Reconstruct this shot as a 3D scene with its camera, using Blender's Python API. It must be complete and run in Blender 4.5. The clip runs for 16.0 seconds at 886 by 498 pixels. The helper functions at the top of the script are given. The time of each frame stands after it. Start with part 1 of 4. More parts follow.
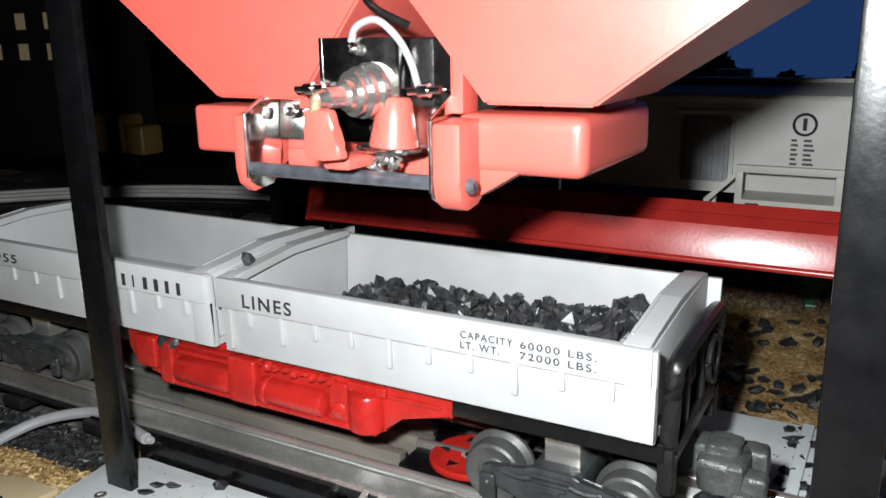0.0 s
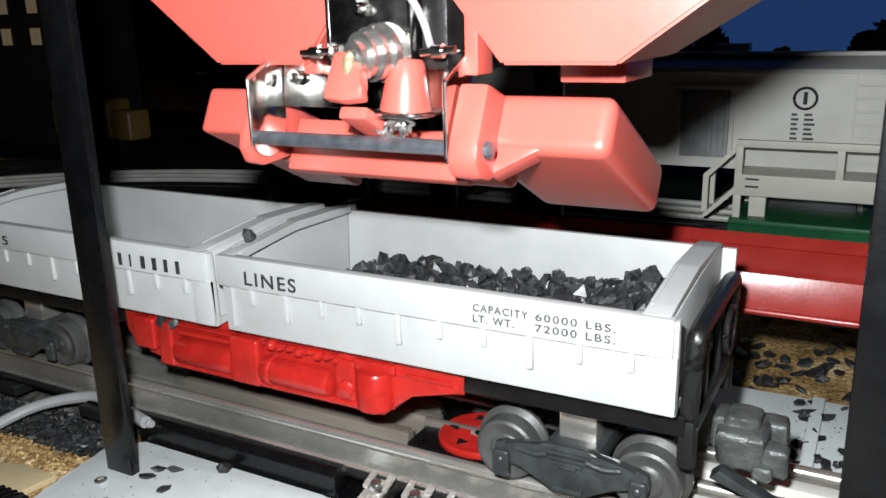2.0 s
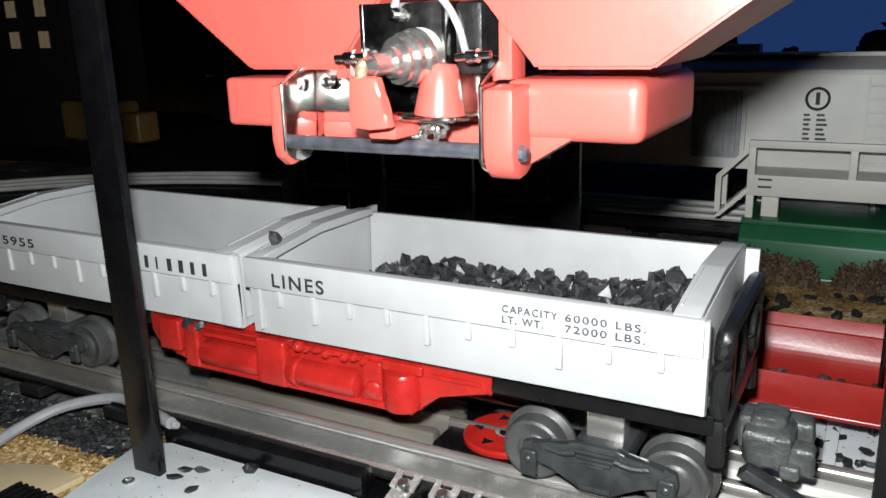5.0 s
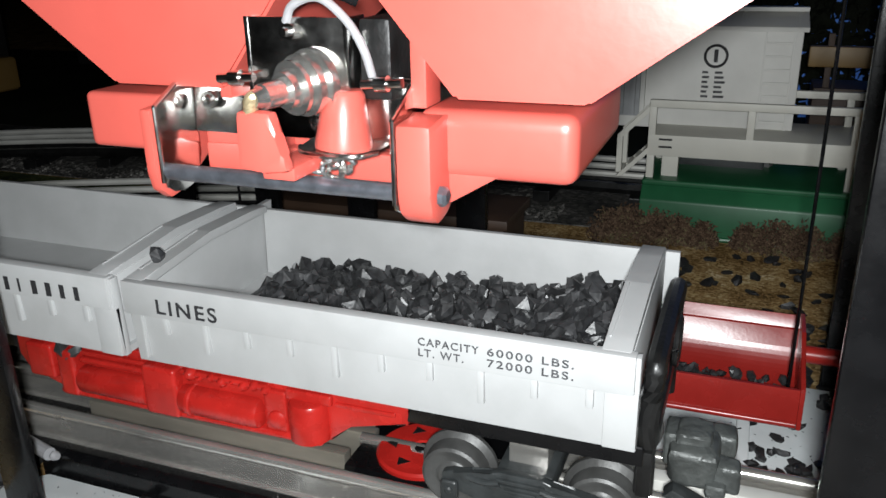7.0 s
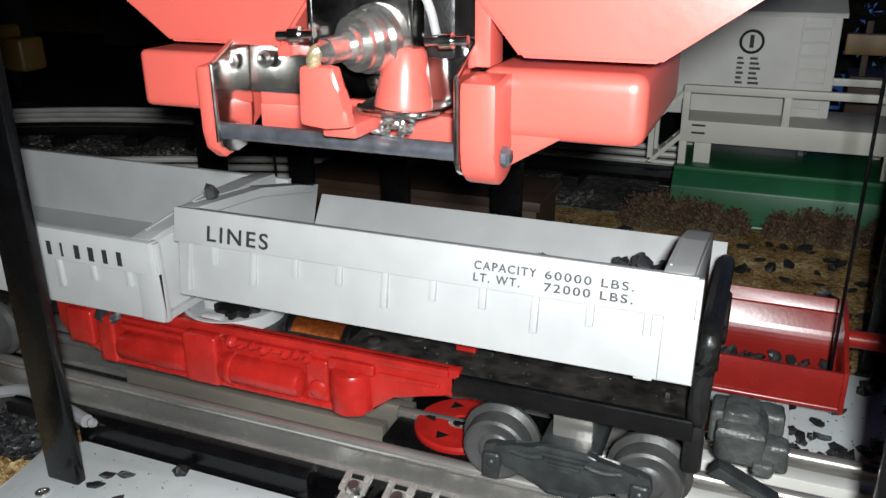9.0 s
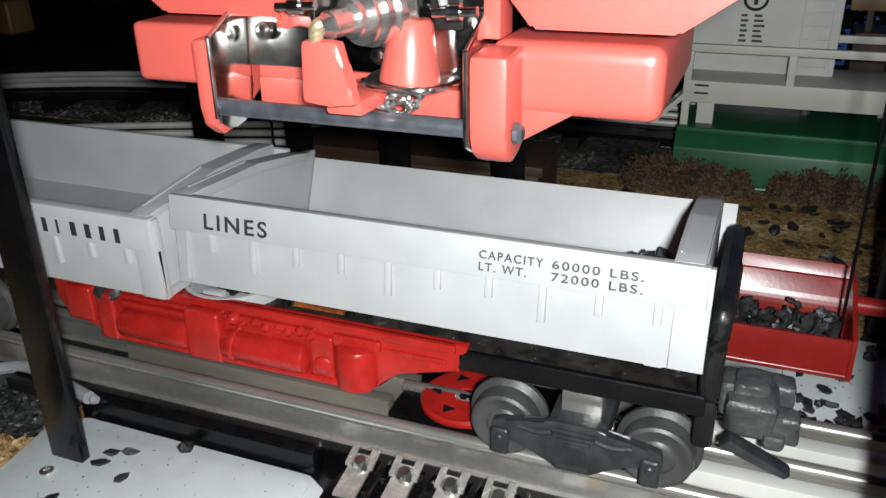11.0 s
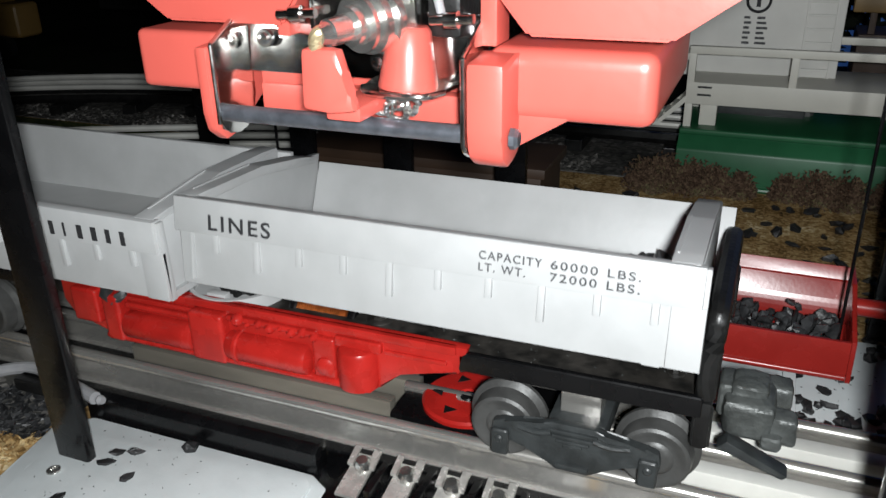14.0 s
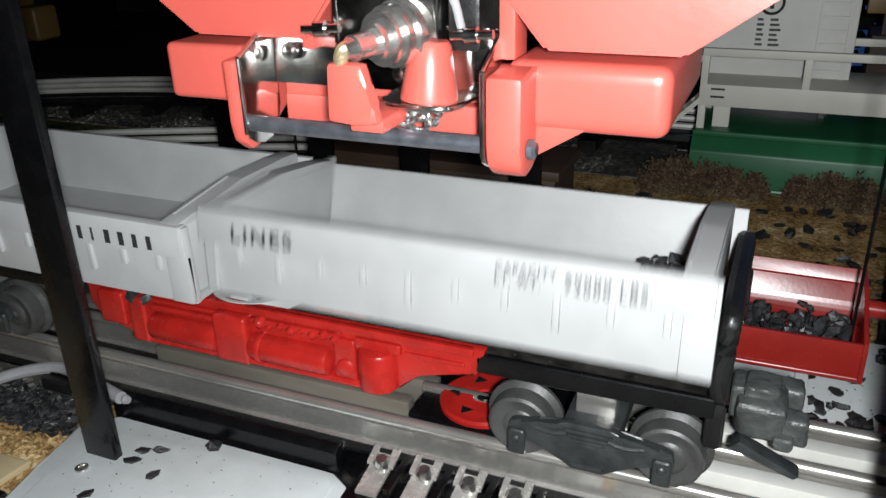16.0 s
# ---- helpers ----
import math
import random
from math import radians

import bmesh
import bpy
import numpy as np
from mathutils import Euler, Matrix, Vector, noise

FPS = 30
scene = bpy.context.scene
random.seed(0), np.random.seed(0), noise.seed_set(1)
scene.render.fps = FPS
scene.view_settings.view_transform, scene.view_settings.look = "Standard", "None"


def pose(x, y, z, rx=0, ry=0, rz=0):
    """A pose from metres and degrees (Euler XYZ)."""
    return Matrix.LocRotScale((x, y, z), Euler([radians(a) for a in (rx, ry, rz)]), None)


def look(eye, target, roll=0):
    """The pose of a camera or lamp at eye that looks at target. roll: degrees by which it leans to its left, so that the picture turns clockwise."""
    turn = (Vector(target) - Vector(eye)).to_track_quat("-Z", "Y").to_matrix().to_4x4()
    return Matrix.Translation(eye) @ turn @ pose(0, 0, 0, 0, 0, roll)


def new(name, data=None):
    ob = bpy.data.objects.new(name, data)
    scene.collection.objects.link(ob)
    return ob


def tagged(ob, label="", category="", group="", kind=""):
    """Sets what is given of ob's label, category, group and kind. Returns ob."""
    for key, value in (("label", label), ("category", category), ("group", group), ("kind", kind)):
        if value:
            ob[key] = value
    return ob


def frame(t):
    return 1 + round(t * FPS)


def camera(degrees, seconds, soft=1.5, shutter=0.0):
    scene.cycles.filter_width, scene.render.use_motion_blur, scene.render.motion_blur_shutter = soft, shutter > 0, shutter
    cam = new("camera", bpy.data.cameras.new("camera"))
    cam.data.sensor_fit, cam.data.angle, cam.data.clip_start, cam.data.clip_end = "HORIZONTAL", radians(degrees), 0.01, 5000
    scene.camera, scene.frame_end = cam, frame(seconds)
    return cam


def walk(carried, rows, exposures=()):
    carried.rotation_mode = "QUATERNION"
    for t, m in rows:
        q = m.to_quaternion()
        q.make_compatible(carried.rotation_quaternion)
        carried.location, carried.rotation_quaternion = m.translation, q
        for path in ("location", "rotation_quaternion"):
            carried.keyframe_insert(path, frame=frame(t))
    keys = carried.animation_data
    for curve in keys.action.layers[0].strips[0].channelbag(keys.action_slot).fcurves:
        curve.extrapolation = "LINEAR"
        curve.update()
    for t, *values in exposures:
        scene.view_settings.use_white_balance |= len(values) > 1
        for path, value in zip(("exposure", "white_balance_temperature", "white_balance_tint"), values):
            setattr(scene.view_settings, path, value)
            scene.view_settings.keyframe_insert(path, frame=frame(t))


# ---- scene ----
cam = camera(57.0, 16.0, shutter=0.5)
PATH = [
    (0, (0.14674, -0.16919, 0.12061), (0.05161, -0.00045, 0.07083), -0.89),
    (0.5, (0.14312, -0.16831, 0.11788), (0.05028, 0.00106, 0.06598), -1.60),
    (1, (0.13900, -0.16969, 0.11608), (0.04633, -0.00036, 0.06372), -1.15),
    (1.5, (0.13812, -0.16870, 0.11472), (0.04517, -0.00002, 0.06079), -1.15),
    (2, (0.14049, -0.16762, 0.11638), (0.04822, 0.00169, 0.06328), -1.40),
    (2.5, (0.14186, -0.16873, 0.11907), (0.04913, 0.00091, 0.06783), -1.59),
    (3, (0.14101, -0.16919, 0.11796), (0.04822, 0.00018, 0.06595), -1.53),
    (3.5, (0.13864, -0.17094, 0.11687), (0.04504, -0.00216, 0.06438), -1.54),
    (6, (0.13333, -0.17176, 0.11786), (0.04348, -0.00145, 0.06383), -2.02),
    (6.2, (0.12714, -0.17063, 0.11795), (0.04555, 0.00185, 0.05802), -2.51),
    (6.3, (0.12425, -0.16562, 0.11603), (0.05059, 0.00761, 0.04847), -3.04),
    (6.4, (0.12217, -0.16102, 0.11686), (0.05330, 0.01181, 0.04347), -2.93),
    (6.5, (0.12142, -0.15830, 0.12002), (0.05605, 0.01523, 0.04510), -1.92),
    (6.7, (0.12466, -0.15652, 0.12528), (0.05753, 0.01868, 0.05603), -1.79),
    (7, (0.12484, -0.15405, 0.13097), (0.05758, 0.02065, 0.06058), -1.18),
    (7.5, (0.12096, -0.15614, 0.12525), (0.05038, 0.01679, 0.05374), -0.95),
    (8, (0.11764, -0.15573, 0.12369), (0.04631, 0.01662, 0.05153), -0.67),
    (8.5, (0.11885, -0.15690, 0.12494), (0.04802, 0.01605, 0.05374), -0.48),
    (11, (0.11493, -0.15298, 0.12783), (0.04706, 0.01655, 0.04625), -1.00),
    (11.5, (0.11511, -0.15284, 0.12818), (0.04721, 0.01631, 0.04584), -1.12),
    (12, (0.11441, -0.15322, 0.12674), (0.04623, 0.01561, 0.04399), -0.94),
    (12.5, (0.11499, -0.15389, 0.12770), (0.04677, 0.01576, 0.04665), -0.95),
    (13, (0.11506, -0.15436, 0.12862), (0.04608, 0.01543, 0.04854), -0.98),
    (13.5, (0.11538, -0.15454, 0.12954), (0.04527, 0.01452, 0.04890), -1.32),
    (14, (0.11670, -0.15409, 0.12897), (0.04735, 0.01493, 0.04760), -1.22),
    (14.5, (0.11737, -0.15430, 0.12937), (0.04677, 0.01323, 0.04600), -1.84),
    (15, (0.11705, -0.15446, 0.12913), (0.04641, 0.01292, 0.04550), -1.75),
    (15.5, (0.11706, -0.15520, 0.13022), (0.04596, 0.01238, 0.04739), -1.69),
    (16, (0.11692, -0.15752, 0.13180), (0.04481, 0.01021, 0.05015), -1.66),
]
walk(cam, [(t, look(eye, target, roll)) for t, eye, target, roll in PATH],
     [(0, 0.26), (0.5, 0.3), (6.0, 0.26), (6.6, 0.0), (7.5, -0.1), (11.0, -0.17), (16.0, -0.17)])

# ---- light: one small white lamp held just above the camera, in a dark room ----
C = 0.01  # centimetres to metres

world = bpy.data.worlds.new("room_dark")
world.use_nodes = True
world.node_tree.nodes["Background"].inputs[0].default_value = (0.55, 0.6, 0.7, 1)
world.node_tree.nodes["Background"].inputs[1].default_value = 0.02
scene.world = world
lamp_data = bpy.data.lights.new("hand_torch", "SPOT")
lamp_data.spot_size, lamp_data.spot_blend = radians(150), 0.45
lamp_data.energy = 3.15
lamp_data.color = (0.945, 0.985, 1.0)
lamp_data.shadow_soft_size = 0.0045
torch = new("hand_torch", lamp_data)
torch.matrix_world = look((0.128, -0.167, 0.136), (0.07, 0.02, 0.058))


# ---- materials ----
def mat(name, color, rough=0.5, metal=0.0, vary=0.0, scale=300.0, bump=0.0, bump_scale=900.0, coat=0.0, color2=None, stain=0.0, emit=None, island=0.0, spec=0.5, streak=1.0):
    """A surface: base colour with grain at two scales, relief and gloss. scale: noise per metre."""
    m = bpy.data.materials.new(name)
    m.use_nodes = True
    nt = m.node_tree
    b = nt.nodes["Principled BSDF"]
    b.inputs["Roughness"].default_value = rough
    b.inputs["Metallic"].default_value = metal
    b.inputs["Specular IOR Level"].default_value = spec
    b.inputs["Coat Weight"].default_value = coat
    b.inputs["Coat Roughness"].default_value = 0.12
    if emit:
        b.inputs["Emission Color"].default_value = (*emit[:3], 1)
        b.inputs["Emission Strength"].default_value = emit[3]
    pos = nt.nodes.new("ShaderNodeNewGeometry")
    tex = nt.nodes.new("ShaderNodeTexCoord")
    grid = nt.nodes.new("ShaderNodeMapping")
    grid.inputs["Scale"].default_value = (streak, 1, 1)
    nt.links.new(tex.outputs["Object"], grid.inputs["Vector"])
    dark = tuple(c * (1 - vary) for c in color) if color2 is None else color2
    n1 = nt.nodes.new("ShaderNodeTexNoise")
    n1.inputs["Scale"].default_value = scale
    n1.inputs["Detail"].default_value = 6
    nt.links.new(grid.outputs["Vector"], n1.inputs["Vector"])
    ramp = nt.nodes.new("ShaderNodeValToRGB")
    ramp.color_ramp.elements[0].position, ramp.color_ramp.elements[1].position = 0.35, 0.62
    ramp.color_ramp.elements[0].color, ramp.color_ramp.elements[1].color = (*dark, 1), (*color, 1)
    nt.links.new(n1.outputs["Fac"], ramp.inputs["Fac"])
    last = ramp.outputs["Color"]
    if stain:
        n2 = nt.nodes.new("ShaderNodeTexNoise")
        n2.inputs["Scale"].default_value = scale * 0.17
        n2.inputs["Detail"].default_value = 9
        n2.inputs["Roughness"].default_value = 0.65
        nt.links.new(grid.outputs["Vector"], n2.inputs["Vector"])
        r2 = nt.nodes.new("ShaderNodeValToRGB")
        r2.color_ramp.elements[0].position, r2.color_ramp.elements[1].position = 0.3, 0.6
        r2.color_ramp.elements[0].color = (1 - stain, 1 - stain * 1.02, 1 - stain * 1.08, 1)
        r2.color_ramp.elements[1].color = (1, 1, 1, 1)
        nt.links.new(n2.outputs["Fac"], r2.inputs["Fac"])
        mix = nt.nodes.new("ShaderNodeMix")
        mix.data_type, mix.blend_type = "RGBA", "MULTIPLY"
        mix.inputs[0].default_value = 1.0
        nt.links.new(last, mix.inputs[6])
        nt.links.new(r2.outputs["Color"], mix.inputs[7])
        last = mix.outputs[2]
    if island:
        hsv = nt.nodes.new("ShaderNodeHueSaturation")
        mp = nt.nodes.new("ShaderNodeMapRange")
        mp.inputs["To Min"].default_value, mp.inputs["To Max"].default_value = 1 - island, 1 + island
        nt.links.new(pos.outputs["Random Per Island"], mp.inputs["Value"])
        nt.links.new(mp.outputs["Result"], hsv.inputs["Value"])
        nt.links.new(last, hsv.inputs["Color"])
        last = hsv.outputs["Color"]
    nt.links.new(last, b.inputs["Base Color"])
    n3 = nt.nodes.new("ShaderNodeTexNoise")
    n3.inputs["Scale"].default_value = bump_scale
    n3.inputs["Detail"].default_value = 4
    nt.links.new(grid.outputs["Vector"], n3.inputs["Vector"])
    mr = nt.nodes.new("ShaderNodeMapRange")
    mr.inputs["To Min"].default_value, mr.inputs["To Max"].default_value = max(0.02, rough - 0.08), min(1, rough + 0.08)
    nt.links.new(n1.outputs["Fac"], mr.inputs["Value"])
    nt.links.new(mr.outputs["Result"], b.inputs["Roughness"])
    if bump:
        bp = nt.nodes.new("ShaderNodeBump")
        bp.inputs["Strength"].default_value = min(1.0, bump)
        bp.inputs["Distance"].default_value = 0.0004
        nt.links.new(n3.outputs["Fac"], bp.inputs["Height"])
        nt.links.new(bp.outputs["Normal"], b.inputs["Normal"])
    return m


def speckled(name, stops, scale=700.0, bump=0.8, rough=0.9):
    """Scenic ground cover: grains of several colours, in patches."""
    m = mat(name, (0.3, 0.2, 0.1), rough, bump=bump, bump_scale=scale * 1.6, spec=0.15)
    nt = m.node_tree
    b = nt.nodes["Principled BSDF"]
    tex = nt.nodes.new("ShaderNodeTexCoord")
    vor = nt.nodes.new("ShaderNodeTexVoronoi")
    vor.inputs["Scale"].default_value = scale
    nt.links.new(tex.outputs["Object"], vor.inputs["Vector"])
    big = nt.nodes.new("ShaderNodeTexNoise")
    big.inputs["Scale"].default_value = scale * 0.06
    big.inputs["Detail"].default_value = 7
    nt.links.new(tex.outputs["Object"], big.inputs["Vector"])
    sep = nt.nodes.new("ShaderNodeSeparateColor")
    nt.links.new(vor.outputs["Color"], sep.inputs[0])
    add = nt.nodes.new("ShaderNodeMath")
    add.operation = "MULTIPLY_ADD"
    add.inputs[1].default_value = 0.55
    nt.links.new(sep.outputs[0], add.inputs[0])
    half = nt.nodes.new("ShaderNodeMath")
    half.operation = "MULTIPLY_ADD"
    half.inputs[1].default_value, half.inputs[2].default_value = 1.4, -0.45
    nt.links.new(big.outputs["Fac"], half.inputs[0])
    nt.links.new(half.outputs[0], add.inputs[2])
    ramp = nt.nodes.new("ShaderNodeValToRGB")
    ramp.color_ramp.elements[0].position, ramp.color_ramp.elements[0].color = stops[0][0], (*stops[0][1], 1)
    ramp.color_ramp.elements[1].position, ramp.color_ramp.elements[1].color = stops[-1][0], (*stops[-1][1], 1)
    for p, c in stops[1:-1]:
        e = ramp.color_ramp.elements.new(p)
        e.color = (*c, 1)
    nt.links.new(add.outputs[0], ramp.inputs["Fac"])
    nt.links.new(ramp.outputs["Color"], b.inputs["Base Color"])
    return m


RED = mat("red_enamel", (0.54, 0.094, 0.073), 0.33, vary=0.07, scale=60, bump=0.06, bump_scale=500, stain=0.08)
RED_CAR = mat("bright_red_plastic", (0.43, 0.017, 0.013), 0.27, vary=0.25, scale=150, bump=0.35, bump_scale=260, stain=0.3)
RED_TRAY = mat("dark_red_plastic", (0.29, 0.018, 0.014), 0.28, vary=0.15, scale=80, bump=0.05, stain=0.25)
GREY_BIN = mat("pale_grey_plastic", (0.43, 0.435, 0.435), 0.46, vary=0.06, scale=110, bump=0.12, bump_scale=450, stain=0.15)
GREY_PLATE = mat("blue_grey_painted_steel", (0.67, 0.71, 0.715), 0.42, vary=0.08, scale=120, bump=0.1, stain=0.12)
BLACK = mat("black_gloss_paint", (0.004, 0.004, 0.0045), 0.27, vary=0.3, scale=200, bump=0.06, spec=0.4)
BLACK_FRAME = mat("black_worn_steel", (0.012, 0.012, 0.012), 0.36, vary=0.5, scale=250, bump=0.25, stain=0.35)
INK_WORN = mat("worn_grey_ink", (0.08, 0.08, 0.085), 0.7, vary=0.5, scale=700)
INK = mat("black_ink", (0.02, 0.02, 0.022), 0.7)
TRUCK = mat("dusty_dark_plastic", (0.034, 0.038, 0.039), 0.4, vary=0.35, scale=300, bump=0.35, stain=0.3)
WHEEL = mat("dull_grey_metal", (0.075, 0.075, 0.073), 0.46, metal=0.2, vary=0.25, scale=260, bump=0.2, stain=0.3)
COUPLER = mat("grey_die_cast", (0.1, 0.108, 0.105), 0.42, metal=0.25, vary=0.4, scale=280, bump=0.7, stain=0.35)
MIRROR = mat("mirror_chrome", (0.78, 0.77, 0.74), 0.125, metal=1.0, vary=0.25, scale=160, bump=0.03, bump_scale=300)
CHROME = mat("bright_chrome", (0.72, 0.71, 0.69), 0.2, metal=1.0, vary=0.2, scale=350, bump=0.12, bump_scale=350)
STEEL = mat("polished_rail_steel", (0.84, 0.81, 0.76), 0.24, metal=0.84, vary=0.25, scale=90, stain=0.3, streak=0.4)
TARNISH = mat("tarnished_rail_steel", (0.64, 0.59, 0.5), 0.3, metal=0.75, vary=0.25, scale=110, bump=0.03, stain=0.35, streak=0.2)
ROD = mat("dark_blued_steel", (0.24, 0.26, 0.3), 0.34, metal=0.8, vary=0.4, scale=300, bump=0.1)
NICKEL = mat("nickel_plate", (0.72, 0.71, 0.68), 0.19, metal=0.93, vary=0.3, scale=400, bump=0.12)
TIN = mat("bright_tin", (0.8, 0.79, 0.74), 0.35, metal=0.25, vary=0.12, scale=90, stain=0.2)
CLIP = mat("worn_bright_clip", (0.74, 0.72, 0.68), 0.26, metal=0.55, vary=0.3, scale=420, bump=0.3, stain=0.3)
BRASS = mat("brass", (0.62, 0.5, 0.3), 0.3, metal=0.7, vary=0.2)
COPPER = mat("copper_wire", (0.48, 0.14, 0.035), 0.24, metal=0.9, vary=0.3, scale=900)
DUSTY = mat("rusty_dusted_steel", (0.034, 0.031, 0.028), 0.4, color2=(0.008, 0.0078, 0.0075), scale=210, bump=0.4, bump_scale=600, stain=0.5)
COAL_DARK = mat("dull_coal", (0.018, 0.018, 0.019), 0.5, vary=0.5, scale=500, bump=0.8, bump_scale=700)
COAL = mat("coal", (0.032, 0.0325, 0.034), 0.4, vary=0.5, scale=500, bump=0.6, bump_scale=500, island=0.55, spec=0.5)
CABLE = mat("grey_cable", (0.28, 0.28, 0.29), 0.5, vary=0.1)
CREAM = mat("cream_white_plastic", (0.66, 0.645, 0.58), 0.5, vary=0.08, scale=50, stain=0.15)
WHITE_CAR = mat("dusty_white_plastic", (0.68, 0.67, 0.635), 0.55, vary=0.1, scale=40, stain=0.2, bump=0.1)
DOOR_GREY = mat("weathered_grey_metal", (0.33, 0.34, 0.35), 0.45, vary=0.25, scale=120, stain=0.3)
GREEN = mat("green_enamel", (0.022, 0.145, 0.06), 0.4, vary=0.25, scale=40, stain=0.25)
ROOM = mat("dark_room_paint", (0.05, 0.045, 0.04), 0.9, vary=0.3, scale=4)
GROUND = speckled("scenic_grass_mat", [(0.0, (0.05, 0.03, 0.012)), (0.3, (0.19, 0.11, 0.04)), (0.55, (0.34, 0.21, 0.085)), (0.8, (0.5, 0.36, 0.17)), (1.0, (0.72, 0.6, 0.38))], 900)
BALLAST = speckled("dark_ballast", [(0.0, (0.02, 0.02, 0.02)), (0.5, (0.07, 0.068, 0.062)), (0.8, (0.16, 0.15, 0.14)), (1.0, (0.5, 0.48, 0.44))], 500, 1.0)
MOSS = speckled("green_ground_foam", [(0.0, (0.012, 0.018, 0.008)), (0.5, (0.05, 0.065, 0.02)), (1.0, (0.14, 0.15, 0.05))], 600, 1.0)
BUSH = speckled("brown_lichen", [(0.0, (0.02, 0.012, 0.009)), (0.45, (0.085, 0.052, 0.034)), (0.72, (0.15, 0.1, 0.066)), (0.84, (0.13, 0.12, 0.055)), (1.0, (0.25, 0.21, 0.13))], 1100, 1.0)
# no lamp: weak emission keeps the sky board dark blue inside cast shadows
SKY = mat("blue_painted_backdrop_faint_glow", (0.09, 0.26, 0.8), 0.6, color2=(0.05, 0.16, 0.55), scale=9, emit=(0.03, 0.09, 0.3, 0.3))
HILL = mat("dark_foliage", (0.03, 0.034, 0.024), 0.95, vary=0.5, scale=12, spec=0.05)
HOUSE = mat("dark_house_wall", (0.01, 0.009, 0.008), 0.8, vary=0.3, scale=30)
GLOW = mat("lit_window", (0.3, 0.25, 0.17), 0.6, emit=(1.0, 0.75, 0.45, 0.06))
YELLOW = mat("yellow_paint", (0.2, 0.12, 0.035), 0.5, vary=0.2, scale=30)
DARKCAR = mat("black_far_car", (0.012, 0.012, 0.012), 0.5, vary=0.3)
BROWN = mat("brown_painted_wood", (0.05, 0.026, 0.014), 0.6, vary=0.4, scale=40)
TAN = mat("tan_board", (0.5, 0.4, 0.24), 0.6, vary=0.15, scale=60, stain=0.15)


# ---- building helpers, all sizes in centimetres ----
SEAT = {}  # world place of each object, in centimetres


def thing(name, label, category, at=(0, 0, 0), group="", kind=""):
    ob = new(name)
    ob.empty_display_size = 0.01
    ob.location = Vector(at) * C
    SEAT[ob] = Vector(at)
    return tagged(ob, label, category, group, kind)


def link(name, me, material, parent=None, label="", at=None):
    """One mesh object whose coordinates are world centimetres, hung under its parent; at: its own origin."""
    base = SEAT.get(parent, Vector((0, 0, 0)))
    at = base if at is None else Vector(at)
    me.transform(Matrix.Translation(-at))
    me.transform(Matrix.Scale(C, 4))
    if material and not me.materials:
        me.materials.append(material)
    ob = new(name, me)
    ob.location = (at - base) * C if parent else at * C
    if parent:
        ob.parent = parent
    SEAT[ob] = at
    return tagged(ob, label)


def part(name, bm, material, parent=None, label="", at=None, smooth=35):
    me = bpy.data.meshes.new(name)
    bmesh.ops.recalc_face_normals(bm, faces=bm.faces)
    if smooth:
        for f in bm.faces:
            f.smooth = True
        for e in bm.edges:
            e.smooth = e.is_boundary or (len(e.link_faces) == 2 and e.calc_face_angle(0) < radians(smooth))
    bm.to_mesh(me)
    bm.free()
    return link(name, me, material, parent, label, at)


def box(bm, x0, x1, y0, y1, z0, z1, bevel=0.0, seg=2):
    r = bmesh.ops.create_cube(bm, size=1)
    vs = r["verts"]
    for v in vs:
        v.co = Vector(((x0 + x1) / 2 + v.co.x * (x1 - x0), (y0 + y1) / 2 + v.co.y * (y1 - y0), (z0 + z1) / 2 + v.co.z * (z1 - z0)))
    if bevel:
        es = list({e for v in vs for e in v.link_edges})
        bmesh.ops.bevel(bm, geom=es, offset=bevel, segments=seg, affect="EDGES", profile=0.6)
    return bm


def prism(bm, axis, a, b, pts, bevel=0.0):
    """A polygon drawn across an axis ('x': y, z; 'y': x, z; 'z': x, y) and drawn out from a to b."""
    def p3(u, v, w):
        return {"x": (w, u, v), "y": (u, w, v), "z": (u, v, w)}[axis]
    lo = [bm.verts.new(p3(u, v, a)) for u, v in pts]
    hi = [bm.verts.new(p3(u, v, b)) for u, v in pts]
    n = len(pts)
    faces = [bm.faces.new(lo), bm.faces.new(hi[::-1])]
    faces += [bm.faces.new((lo[i], hi[i], hi[(i + 1) % n], lo[(i + 1) % n])) for i in range(n)]
    if bevel:
        es = list({e for f in faces for e in f.edges})
        bmesh.ops.bevel(bm, geom=es, offset=bevel, segments=2, affect="EDGES", profile=0.6)
    return bm


def cast_block(bm, x0, x1, y0, y1, z0, z1, seed=0):
    """A rough casting: a block with well rounded, slightly lumpy faces."""
    r = bmesh.ops.create_cube(bm, size=2)
    bmesh.ops.subdivide_edges(bm, edges=list({e for v in r["verts"] for e in v.link_edges}), cuts=6, use_grid_fill=True)
    for v in bm.verts:
        c = v.co.copy()
        k = (abs(c.x) ** 6 + abs(c.y) ** 6 + abs(c.z) ** 6) ** (1 / 6)
        c /= k
        c *= 1 + 0.08 * noise.noise(c * 1.9 + Vector((seed * 7.3, 0, 0))) + 0.05 * noise.noise(c * 5 + Vector((0, seed * 3.1, 0)))
        v.co = Vector(((x0 + x1) / 2 + c.x * (x1 - x0) / 2, (y0 + y1) / 2 + c.y * (y1 - y0) / 2, (z0 + z1) / 2 + c.z * (z1 - z0) / 2))
    return bm


